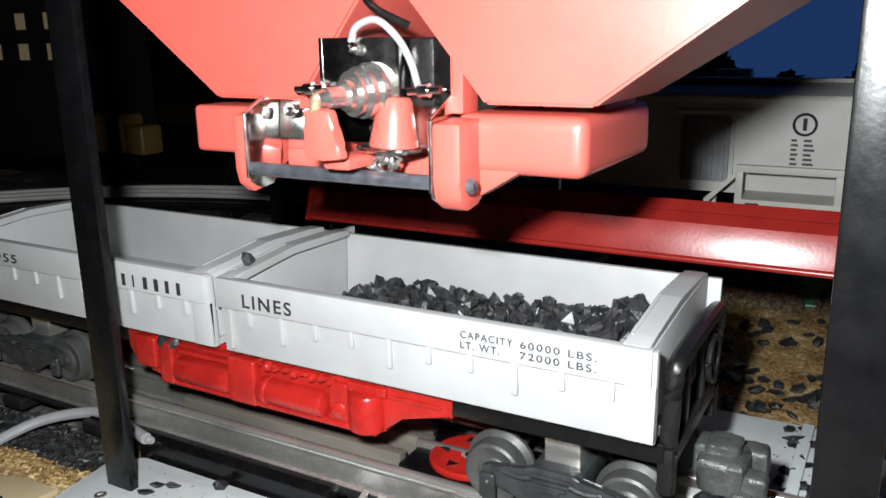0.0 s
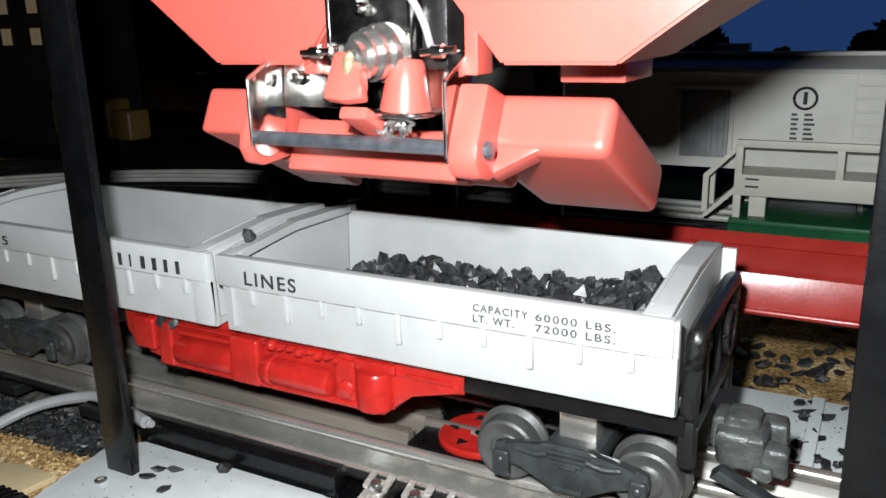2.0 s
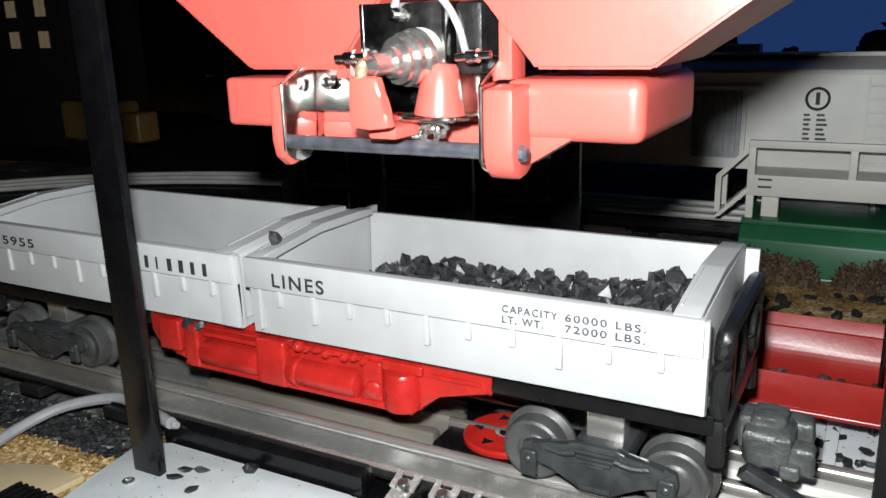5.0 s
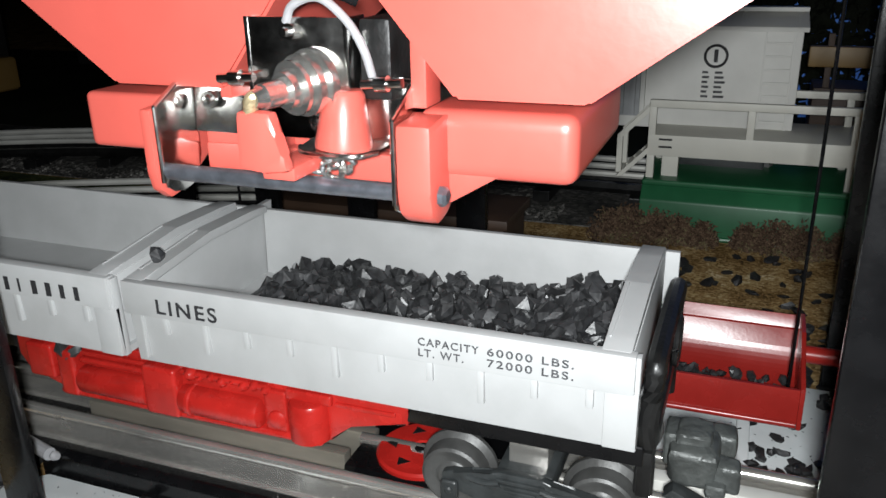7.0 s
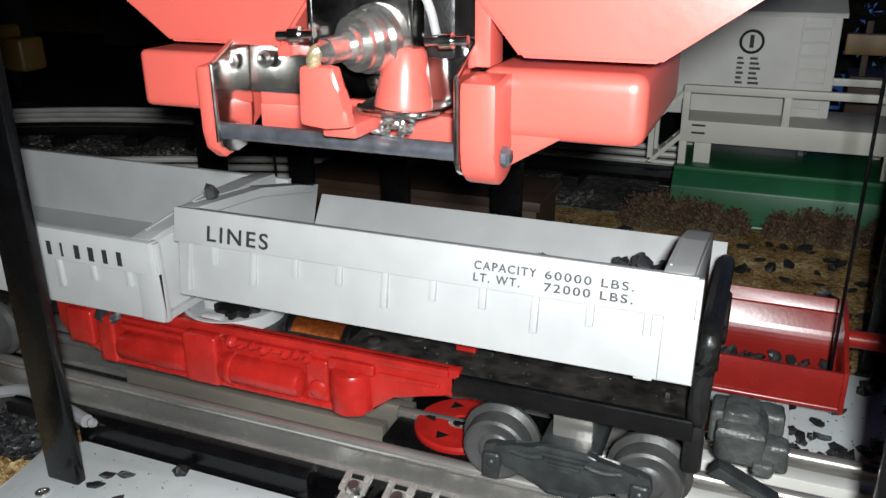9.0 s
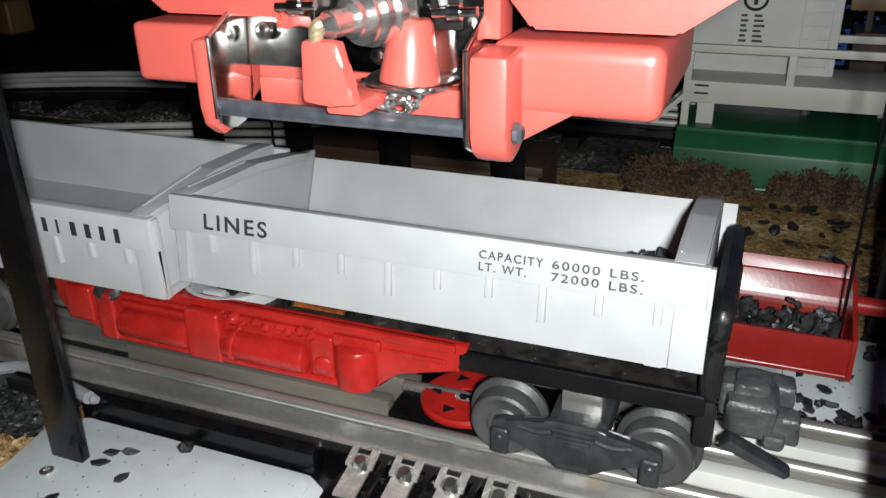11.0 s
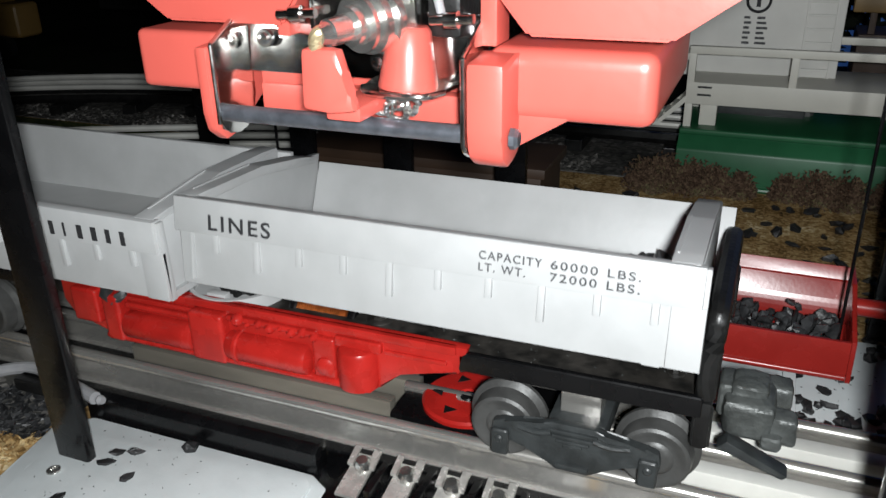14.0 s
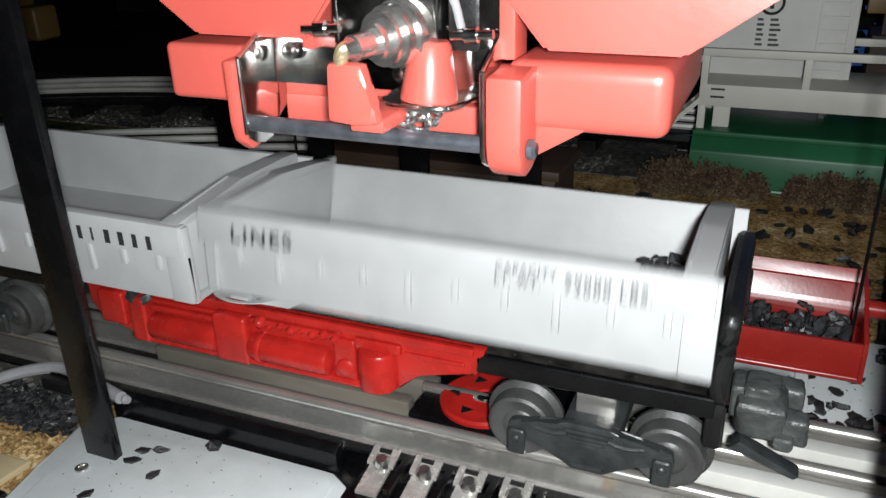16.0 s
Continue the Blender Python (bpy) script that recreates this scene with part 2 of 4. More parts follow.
def turned(bm, p0, p1, profile, seg=28):
    """A turned form along p0-p1; profile: (fraction of the way, radius)."""
    p0, p1 = Vector(p0), Vector(p1)
    ax = p1 - p0
    q = ax.to_track_quat("Z", "Y")
    rings = []
    for f, r in profile:
        rings.append([bm.verts.new(p0 + ax * f + q @ Vector((r * math.cos(2 * math.pi * k / seg), r * math.sin(2 * math.pi * k / seg), 0))) for k in range(seg)])
    for a, b in zip(rings, rings[1:]):
        for k in range(seg):
            bm.faces.new((a[k], a[(k + 1) % seg], b[(k + 1) % seg], b[k]))
    bm.faces.new(rings[0][::-1])
    bm.faces.new(rings[-1])
    return bm


def rod(bm, p0, p1, r, seg=16):
    return turned(bm, p0, p1, [(0, r), (1, r)], seg)


def tube(bm, pts, r, seg=10, fine=8):
    """A round wire through points, smoothed."""
    P = [Vector(p) for p in pts]
    P = [P[0] * 2 - P[1]] + P + [P[-1] * 2 - P[-2]]
    line = []
    for i in range(1, len(P) - 2):
        for k in range(fine):
            t = k / fine
            a, b, c, d = P[i - 1], P[i], P[i + 1], P[i + 2]
            line.append(0.5 * ((2 * b) + (c - a) * t + (2 * a - 5 * b + 4 * c - d) * t * t + (3 * b - a - 3 * c + d) * t ** 3))
    line.append(P[-2])
    rings = []
    for i, p in enumerate(line):
        d = (line[min(i + 1, len(line) - 1)] - line[max(i - 1, 0)]).normalized()
        q = d.to_track_quat("Z", "Y")
        rings.append([bm.verts.new(p + q @ Vector((r * math.cos(2 * math.pi * k / seg), r * math.sin(2 * math.pi * k / seg), 0))) for k in range(seg)])
    for a, b in zip(rings, rings[1:]):
        for k in range(seg):
            bm.faces.new((a[k], a[(k + 1) % seg], b[(k + 1) % seg], b[k]))
    bm.faces.new(rings[0][::-1])
    bm.faces.new(rings[-1])
    return bm


def lump(bm, at, size, rng):
    """One jagged piece of coal."""
    r = bmesh.ops.create_icosphere(bm, subdivisions=1, radius=1)
    q = Euler([rng.uniform(0, 6.28) for _ in range(3)]).to_matrix()
    s = Vector((rng.uniform(0.8, 1.35), rng.uniform(0.65, 1.05), rng.uniform(0.4, 0.75))) * size
    cuts = [(Vector((rng.gauss(0, 1), rng.gauss(0, 1), rng.gauss(0, 1))).normalized(), rng.uniform(0.45, 0.75)) for _ in range(4)]
    for v in r["verts"]:
        k = rng.uniform(0.85, 1.2)
        for n, d in cuts:
            over = v.co.dot(n) - d
            if over > 0:
                v.co -= n * over
        v.co = Vector(at) + q @ Vector((v.co.x * s.x * k, v.co.y * s.y * k, v.co.z * s.z * k))
    return bm


def lettering(text, size, parent, x, y, z, material, name="lettering", fit_w=1.0, fit_h=0.3):
    """Printed letters on a face that looks towards -y; x, z: the lower left corner."""
    cu = bpy.data.curves.new(name, "FONT")
    cu.body, cu.size, cu.extrude = text, size, 0.008
    cu.space_character, cu.offset = 1.25, size * 0.012
    tmp = new("draft", cu)
    dg = bpy.context.evaluated_depsgraph_get()
    me = bpy.data.meshes.new_from_object(tmp.evaluated_get(dg))
    bpy.data.objects.remove(tmp)
    xs = [v.co.x for v in me.vertices]
    ys = [v.co.y for v in me.vertices]
    me.transform(Matrix.Translation((-min(xs), -min(ys), 0)))
    me.transform(Matrix.Diagonal((fit_w / (max(xs) - min(xs)), fit_h / (max(ys) - min(ys)), 1, 1)))
    me.transform(Matrix.Translation((x, y, z)) @ Euler((radians(90), 0, 0)).to_matrix().to_4x4())
    me.materials.clear()
    return link(name, me, material, parent)


def bars(parent, spots, material, name="printed_bar"):
    """Plain bars on a face that looks towards -y: (x0, x1, z0, z1, y)."""
    bm = bmesh.new()
    for x0, x1, z0, z1, y in spots:
        box(bm, x0, x1, y - 0.012, y, z0, z1)
    return part(name, bm, material, parent, smooth=0)


# ---- the setting ----
def setting():
    bm = bmesh.new()
    bmesh.ops.create_grid(bm, x_segments=2, y_segments=2, size=3000)
    g = part("ground", bm, GROUND, None, "tan and brown scenic grass sheet of a model railway", smooth=0)
    tagged(g, category="ground", kind="structure")
    for name, b in (("wall_north", (-300, 300, 180, 190, 0, 240)), ("wall_south", (-300, 300, -190, -180, 0, 240)),
                    ("wall_east", (300, 310, -190, 190, 0, 240)), ("wall_west", (-310, -300, -190, 190, 0, 240))):
        w = part(name, box(bmesh.new(), *b), ROOM, None, "dark plain wall of the unlit train room", smooth=0)
        tagged(w, category="wall", kind="structure")
    c = part("ceiling", box(bmesh.new(), -310, 310, -190, 190, 240, 250), ROOM, None, "dark plain ceiling of the unlit train room", smooth=0)
    tagged(c, category="ceiling", kind="structure")
    # painted sky board, faintly emissive to stay blue in shadow, with dark hills before it
    s = part("backdrop", box(bmesh.new(), -12, 60, 52, 53, 0, 34), SKY, None, "blue painted sky backdrop with a faint added glow, behind the layout", smooth=0)
    tagged(s, category="backdrop", kind="structure")
    rng = random.Random(5)
    bm = bmesh.new()
    for _ in range(5200):
        x = rng.uniform(-14, 46)
        top = 9.8 + 1.5 * math.sin(x * 0.33 + 2.2) + 0.8 * math.sin(x * 1.1) - max(0, x - 12) * 0.1
        z = top * rng.uniform(0.0, 1.0) ** 0.45
        at = Vector((x, 48.5 + rng.uniform(-1, 1), z))
        vs = [bm.verts.new(at + Vector((rng.uniform(-1, 1), rng.uniform(-1, 1), rng.uniform(-1, 1))) * 0.62) for _ in range(5)]
        for f in ((0, 1, 2), (0, 2, 3), (0, 3, 1), (4, 2, 1), (4, 3, 2), (4, 1, 3)):
            bm.faces.new([vs[i] for i in f])
    h = part("distant_woods", bm, HILL, None, "dark leafy woods before the sky board", smooth=0)
    tagged(h, category="woods", kind="stuff")


def ballast_patch(name, pts, z, material, label):
    me = part(name, prism(bmesh.new(), "z", 0.02, z, pts), material, None, label, smooth=0)
    return tagged(me, category="ground cover", kind="structure")


# ---- track ----
def rail_shape(y, z0, z1, head=0.17):
    zc = z1 - head
    pts = [(y - 0.2, z0 + 0.02), (y + 0.2, z0 + 0.02), (y + 0.2, z0 + 0.1), (y + 0.12, z0 + 0.16), (y + 0.12, zc - head * 0.75)]
    pts += [(y + head * math.cos(a), zc + head * math.sin(a)) for a in [radians(d) for d in range(-40, 221, 20)]]
    pts += [(y - 0.12, zc - head * 0.75), (y - 0.12, z0 + 0.16), (y - 0.2, z0 + 0.1)]
    return pts


def main_track():
    t = thing("track", "straight three-rail tinplate track with bright worn rails", "track", (0, 0, 0.46))
    for y in (-1.57, 0.0, 1.57):
        for a, b in ((-60, -4.0), (4.3, 60)) if y == 0 else ((-60, 60),):
            rl = part("rail", prism(bmesh.new(), "x", a, b, rail_shape(y, 0.82, 1.78, 0.16)), STEEL, t)
            part("rail_foot", box(bmesh.new(), a, b, y - 0.45, y + 0.45, 0.815, 0.9), BLACK, rl, smooth=0)
    for x in range(-58, 60, 4):
        bm = bmesh.new()
        box(bm, x - 0.5, x + 0.5, -2.3, 2.3, 0.47, 0.82, 0.05)
        part("tie", bm, BLACK_FRAME, t, smooth=0)
    for a, b, y0, y1 in ((-3.4, 4.3, -0.95, -0.62), (-3.6, 4.6, 0.05, 0.4), (-3.4, 4.3, 0.75, 1.05), (10.2, 30, -0.98, -0.55), (10.2, 30, 0.5, 0.95)):
        bm = box(bmesh.new(), a, b, y0, y1, 0.84, 1.74, 0.05)
        part("control_rail", bm, TARNISH if a < 0 else TIN, t, "flat tarnished control rail" if a < 0 else "")
    bm = box(bmesh.new(), 10.2, 30, -1.35, 1.35, 0.83, 0.98, 0.02)
    part("bed_plate", bm, TIN, t, "bright tin plate between the rails")
    bm = box(bmesh.new(), 4.35, 8.9, -1.12, 1.12, 0.83, 1.6, 0.06)
    part("magnet_housing", bm, BLACK, t, "black moulded housing between the rails")
    bm = turned(bmesh.new(), (5.95, -0.05, 1.6), (5.95, -0.05, 1.74), [(0, 1.12), (0.6, 1.12), (1, 1.06), (1.06, 0.3), (0.3, 0.28)], 40)
    d = part("magnet_disc", bm, RED_CAR, t, "red enamelled magnet disc with a hole")
    bm = turned(bmesh.new(), (5.95, -0.05, 1.73), (5.95, -0.05, 1.765), [(0, 0.2), (1, 0.17)], 20)
    part("core", bm, BLACK_FRAME, d, "dark iron core")
    for a in (120, 185, 250):
        bm = bmesh.new()
        c, s = math.cos(radians(a)), math.sin(radians(a))
        prism(bm, "z", 1.735, 1.762, [(5.95 + c * 0.62 - s * 0.16, -0.05 + s * 0.62 + c * 0.16), (5.95 + c * 0.9, -0.05 + s * 0.9), (5.95 + c * 0.66 + s * 0.17, -0.05 + s * 0.66 - c * 0.17)])
        part("slot", bm, BLACK_FRAME, d, smooth=0)


def terminal_strip():
    s = thing("terminal_strip", "black terminal strip with chromed spring clips beside the track", "terminal strip", (5.8, -2.7, 0))
    part("base", box(bmesh.new(), 3.75, 8.7, -3.5, -2.05, 0.05, 0.72, 0.08), BLACK, s)
    part("footing", box(bmesh.new(), 2.0, 9.0, -3.95, -1.0, 0.03, 0.44, 0.04), BLACK, s)
    for k in range(4):
        x = 4.29 + 1.07 * k
        bm = bmesh.new()
        prism(bm, "x", x - 0.3, x + 0.22, [(-3.25, 0.74), (-2.1, 0.98), (-2.1, 1.05), (-3.25, 0.82)])
        prism(bm, "x", x + 0.12, x + 0.3, [(-2.5, 0.98), (-2.05, 1.15), (-2.05, 1.22), (-2.5, 1.06)])
        prism(bm, "x", x - 0.36, x - 0.22, [(-2.5, 0.98), (-2.05, 1.15), (-2.05, 1.22), (-2.5, 1.06)])
        c = part("clip", bm, CLIP, s, "bent chromed clip")
        bm = turned(bmesh.new(), (x, -2.42, 0.95), (x, -2.46, 1.2), [(0, 0.2), (0.6, 0.2), (1, 0.13)], 18)
        part("screw", bm, NICKEL, c)
        part("divider", box(bmesh.new(), x + 0.42, x + 0.6, -3.3, -2.1, 0.72, 1.12, 0.04), BLACK, s)


# ---- the loading tower ----
PIVOT_GATE = (0, -4.85, 9.66)


def tower():
    t = thing("coal_loader", "red toy coal loading tower on black posts", "coal loader", (5.95, 0, 0))
    # base plates on both sides of the rails
    bm = prism(bmesh.new(), "z", 0.02, 0.46, [(-4.25, -3.2), (-3.95, -4.8), (-3.6, -6.9), (3.9, -6.9), (3.55, -2.85), (3.0, -2.52), (-3.5, -2.52)], 0.08)
    b = part("base_plate", bm, GREY_PLATE, t, "grey painted steel base plate")
    bm = prism(bmesh.new(), "z", 0.4, 0.54, [(-3.72, -3.25), (-3.45, -4.75), (-3.1, -6.9), (3.5, -6.9), (3.2, -2.95), (2.85, -2.62), (-3.3, -2.62)], 0.035)
    part("raised_panel", bm, GREY_PLATE, b)
    for x, y in ((-2.75, -4.62), (1.9, -5.6)):
        part("rivet", turned(bmesh.new(), (x, y, 0.54), (x, y, 0.6), [(0, 0.17), (0.6, 0.16), (1, 0.12), (0.9, 0.08), (0.2, 0.07)], 20), NICKEL, b)
    part("base_rail", prism(bmesh.new(), "x", -3.7, 3.1, [(-2.5, 0.2), (-2.0, 0.2), (-2.0, 1.12), (-2.3, 1.16), (-2.5, 1.02)], 0.05), BLACK, t, "black steel edge of the base")
    bm = prism(bmesh.new(), "z", 0.02, 0.46, [(-4.2, 2.35), (16.5, 2.35), (16.5, 8.3), (-4.2, 8.3)], 0.08)
    b = part("base_plate", bm, GREY_PLATE, t, "grey painted steel base plate strewn with coal")
    part("rib", box(bmesh.new(), 13.0, 13.35, 2.5, 8.2, 0.44, 0.6, 0.06), GREY_PLATE, b)
    # four posts
    for x, y0, y1 in ((-3.12, -4.12, -3.84), (14.02, -4.12, -3.84), (-3.9, 8.45, 8.75), (15.25, 8.45, 8.75)):
        part("post", box(bmesh.new(), x, x + 0.95, y0, y1, 0.44, 20, 0.07), BLACK, t)
    for x in (-0.6, 3.5):
        part("post", box(bmesh.new(), x, x + 1.05, 9.2, 9.5, 0.0, 20, 0.06), BLACK, t)
    part("post", box(bmesh.new(), -8.3, -7.1, 9.0, 9.3, 0.0, 20, 0.06), BLACK, t)
    # two funnels and the bin over them
    for a0, a1, c0, c1 in ((2.4, 4.55, -0.75, 6.42), (8.47, 10.4, 6.48, 13.75)):
        bm = bmesh.new()
        lo = [bm.verts.new(p) for p in ((a0, -4.42, 10.98), (a1, -4.42, 10.98), (a1, -0.9, 10.98), (a0, -0.9, 10.98))]
        hi = [bm.verts.new(p) for p in ((c0, -4.42, 13.35), (c1, -4.42, 13.35), (c1, 2.4, 13.35), (c0, 2.4, 13.35))]
        for i in range(4):
            bm.faces.new((lo[i], lo[(i + 1) % 4], hi[(i + 1) % 4], hi[i]))
        bm.faces.new(lo)
        bm.faces.new(hi[::-1])
        es = list(bm.edges)
        bmesh.ops.bevel(bm, geom=es, offset=0.05, segments=2, affect="EDGES")
        f = part("funnel", bm, RED, t, "salmon red enamelled funnel")
        part("spout", box(bmesh.new(), a0 + 0.45, a1 - 0.3, -2.9, -1.1, 10.6, 11.02, 0.05), RED, f)
    part("hopper_box", box(bmesh.new(), -0.8, 13.8, -4.42, 2.4, 13.36, 19, 0.08), RED, t)
    part("web", box(bmesh.new(), 4.4, 4.62, -4.3, -3.7, 10.8, 12.3, 0.04), RED, t)
    part("web", box(bmesh.new(), 7.75, 8.0, -4.3, -3.7, 10.8, 12.3, 0.04), RED, t)
    # chromed bracket round the drive: two cheeks and the wall between them
    cheek = [(-4.98, 9.55), (-4.93, 9.4), (-4.78, 9.3), (-4.55, 9.25), (-4.3, 9.3), (-4.08, 9.5), (-3.98, 9.8), (-3.98, 11.15), (-4.12, 11.15), (-4.98, 10.74)]
    for a, b in ((3.585, 3.65), (7.7, 7.775)):
        ck = part("cheek", prism(bmesh.new(), "x", a, b, cheek, 0.012), MIRROR, t, "bright chromed bracket cheek", smooth=20)
        e = rod(bmesh.new(), ((a + b) / 2, -4.99, 9.5), ((a + b) / 2, -4.99, 10.74), 0.042, 10)
        rod(e, ((a + b) / 2, -4.99, 10.74), ((a + b) / 2, -4.12, 11.16), 0.042, 10)
        part("edge", e, CHROME, ck)
    bm = box(bmesh.new(), 3.66, 7.69, -4.05, -3.98, 10.17, 11.15, 0.012)
    for v in bm.verts:
        v.co.y += 0.1 * (v.co.z - 10.17)
    box(bm, 3.66, 5.1, -4.12, -4.03, 11.15, 11.22, 0.02)
    box(bm, 6.95, 7.69, -4.12, -4.03, 11.15, 11.22, 0.02)
    bracket = part("bracket", bm, MIRROR, t, "bright chromed bracket wall", smooth=20)
    for x, z in ((4.02, 10.72), (6.05, 10.45)):
        part("screw", turned(bmesh.new(), (x, -4.05, z), (x, -4.2, z), [(0, 0.15), (0.5, 0.15), (0.5, 0.1), (0.9, 0.09), (1, 0.05)], 14), CHROME, bracket)
    bm = prism(bmesh.new(), "z", 10.14, 10.2, [(5.9, -4.06), (6.0, -4.6), (6.25, -4.95), (7.1, -4.95), (7.3, -4.6), (7.35, -4.06)], 0.02)
    tube(bm, [(6.0, -4.6, 10.17), (6.25, -4.95, 10.17), (6.7, -5.0, 10.17), (7.1, -4.95, 10.17), (7.3, -4.6, 10.17)], 0.05, 10, 4)
    part("ledge", bm, CHROME, bracket, "chromed ledge with a rolled lip")
    bm = box(bmesh.new(), 5.22, 6.88, -4.62, -4.54, 11.02, 12.12, 0.025)
    pl = part("motor_plate", bm, CHROME, t, "shiny motor mounting plate")
    for z in (11.92,):
        part("bolt", turned(bmesh.new(), (6.05, -4.62, z), (6.0, -4.86, z), [(0, 0.12), (0.5, 0.12), (0.5, 0.07), (1, 0.07)], 14), CHROME, pl)
    for x in (5.2, 6.86):
        part("flange", box(bmesh.new(), x, x + 0.07, -4.63, -4.06, 11.0, 12.12, 0.01), CHROME, pl)
    part("motor_body", box(bmesh.new(), 6.98, 7.5, -4.4, -3.4, 10.9, 12.1, 0.1), BLACK_FRAME, t, "black motor body")
    bm = turned(bmesh.new(), (6.38, -4.62, 11.2), (5.98, -5.75, 11.1), [(0, 0.5), (0.1, 0.5), (0.1, 0.42), (0.18, 0.42), (0.18, 0.46), (0.27, 0.46), (0.27, 0.36), (0.36, 0.36), (0.36, 0.4), (0.42, 0.4), (0.42, 0.29), (0.55, 0.27)], 36)
    part("solenoid", bm, NICKEL, t, "stepped plated plunger")
    bm = turned(bmesh.new(), (6.2, -5.12, 11.15), (5.98, -5.75, 11.1), [(0, 0.2), (0.75, 0.19), (0.78, 0.16), (1, 0.12)], 28)
    plunger = part("plunger", bm, NICKEL, t, "sliding plated plunger", at=(5.95, 0, 0))
    bm = tube(bmesh.new(), [(6.12, -5.45, 11.12), (6.0, -5.68, 11.14), (5.93, -5.74, 11.05), (5.92, -5.72, 10.8)], 0.105)
    part("plunger_pin", bm, BRASS, plunger, "bent brass pin")
    bm = bmesh.new()
    for k, (cx, cz, r) in enumerate(((6.4, 9.98, 0.15), (6.62, 9.9, 0.16), (6.82, 9.99, 0.13), (6.64, 10.04, 0.1))):
        tube(bm, [(cx + r * math.cos(a * 0.628), -4.75 + 0.07 * math.sin(a * 0.9 + k), cz + r * math.sin(a * 0.628)) for a in range(11)], 0.05, 8, 3)
    # red bell form on the ledge, narrower towards its top
    part("red_bell", turned(bmesh.new(), (6.72, -4.55, 10.21), (6.76, -4.52, 11.08), [(0, 0.44), (0.06, 0.44), (0.5, 0.37), (0.92, 0.32), (1, 0.27)], 32), RED, t, "glossy red bell-shaped form on the chromed ledge")
    part("ring", bm, NICKEL, t, "plated spring rings under the ledge")
    for x, y in ((5.05, -4.75), (7.5, -4.75)):
        part("screw", turned(bmesh.new(), (x - 0.32, y, 11.2), (x + 0.32, y, 11.24), [(0, 0.07), (0.35, 0.07), (0.35, 0.12), (0.65, 0.12), (0.65, 0.07), (1, 0.07)], 14), CHROME, t)
    part("cable", tube(bmesh.new(), [(5.95, -4.66, 12.05), (6.15, -4.75, 12.3), (6.6, -4.8, 12.4), (7.0, -4.78, 12.1), (7.22, -4.72, 11.7), (7.28, -4.6, 11.3)], 0.065), CABLE, t, "grey bent cable")
    part("cable", tube(bmesh.new(), [(6.2, -4.5, 13.5), (6.22, -4.6, 12.9), (6.45, -4.6, 12.6), (6.95, -4.3, 12.3)], 0.07), BLACK, t, "black cable")
    # hinged chute: one piece that swings on the rod
    g = box(bmesh.new(), 1.68, 3.3, -4.42, -0.6, 9.86, 10.82, 0.14, 4)
    box(g, 7.86, 10.28, -4.42, -0.6, 9.79, 10.82, 0.26, 5)
    box(g, 3.0, 8.05, -3.55, -2.45, 9.62, 10.4, 0.18, 4)
    gate = part("chute", g, RED, t, "salmon red hinged chute", at=(5.95, PIVOT_GATE[1], PIVOT_GATE[2]))
    side = [(-5.1, 9.68), (-5.03, 9.38), (-4.78, 9.18), (-4.4, 9.24), (-3.2, 9.95), (-3.2, 10.6), (-4.35, 10.75), (-5.1, 10.72)]
    part("lug", prism(bmesh.new(), "x", 3.38, 3.575, side, 0.07), RED, gate)
    part("lug", prism(bmesh.new(), "x", 7.8, 8.36, side, 0.12), RED, gate)
    gus = [(8.3, 9.36), (9.1, 9.84), (9.1, 10.1), (8.3, 10.1)]
    part("gusset", prism(bmesh.new(), "y", -4.37, -3.9, gus, 0.05), RED, gate)
    part("lever_arm", box(bmesh.new(), 5.85, 6.4, -5.5, -3.3, 9.88, 10.1, 0.05), RED, gate)
    part("crossbar", box(bmesh.new(), 3.7, 7.66, -3.9, -3.56, 9.34, 9.95, 0.06), RED, gate)
    part("web", box(bmesh.new(), 3.7, 5.3, -3.86, -3.58, 9.9, 10.4, 0.05), RED, gate)
    lev = prism(bmesh.new(), "y", -5.85, -5.6, [(5.68, 10.1), (6.1, 10.06), (6.52, 10.11), (6.41, 10.36), (6.34, 10.6), (6.28, 10.95), (5.72, 10.95)], 0.1)
    part("lever", lev, RED, gate, "tapered red lever")
    part("hinge_rod", rod(bmesh.new(), (3.65, -4.85, 9.66), (7.7, -4.85, 9.66), 0.135), ROD, t, "dark steel hinge rod")
    bm = turned(bmesh.new(), (8.4, -4.85, 9.66), (8.52, -4.85, 9.66), [(0, 0.16), (0.6, 0.15), (1, 0.1)], 7)
    part("bolt_head", bm, ROD, t, "steel bolt head")
    # strings that carry the tray
    for x in (14.15, -2.3):
        part("string", rod(bmesh.new(), (x, 5.3, 1.0), (x, 5.3, 20), 0.045, 8), BLACK, t, "black lifting string")
    # the tray that climbs behind the track
    arc = [(5.95 + 1.55 * math.sin(radians(d)), 1.9 - 1.55 * math.cos(radians(d))) for d in range(0, 71, 5)] + [(7.6, 1.86), (7.64, 1.84), (7.78, 2.24)]
    inner = [(7.67, 2.28), (7.55, 1.92), (7.5, 1.9)] + [(5.95 + 1.44 * math.sin(radians(d)), 1.9 - 1.44 * math.cos(radians(d))) for d in range(70, -1, -5)]
    prof = [(4.6, 0.45), (4.7, 0.35)] + arc + inner + [(4.86, 0.47), (4.72, 0.6), (4.72, 1.4), (4.6, 1.4)]
    tray = part("lift_tray", prism(bmesh.new(), "x", -2.7, 14.4, prof, 0.012), RED_TRAY, t, "dark red lifting tray with coal dust", at=(5.95, 4.6, 0.4))
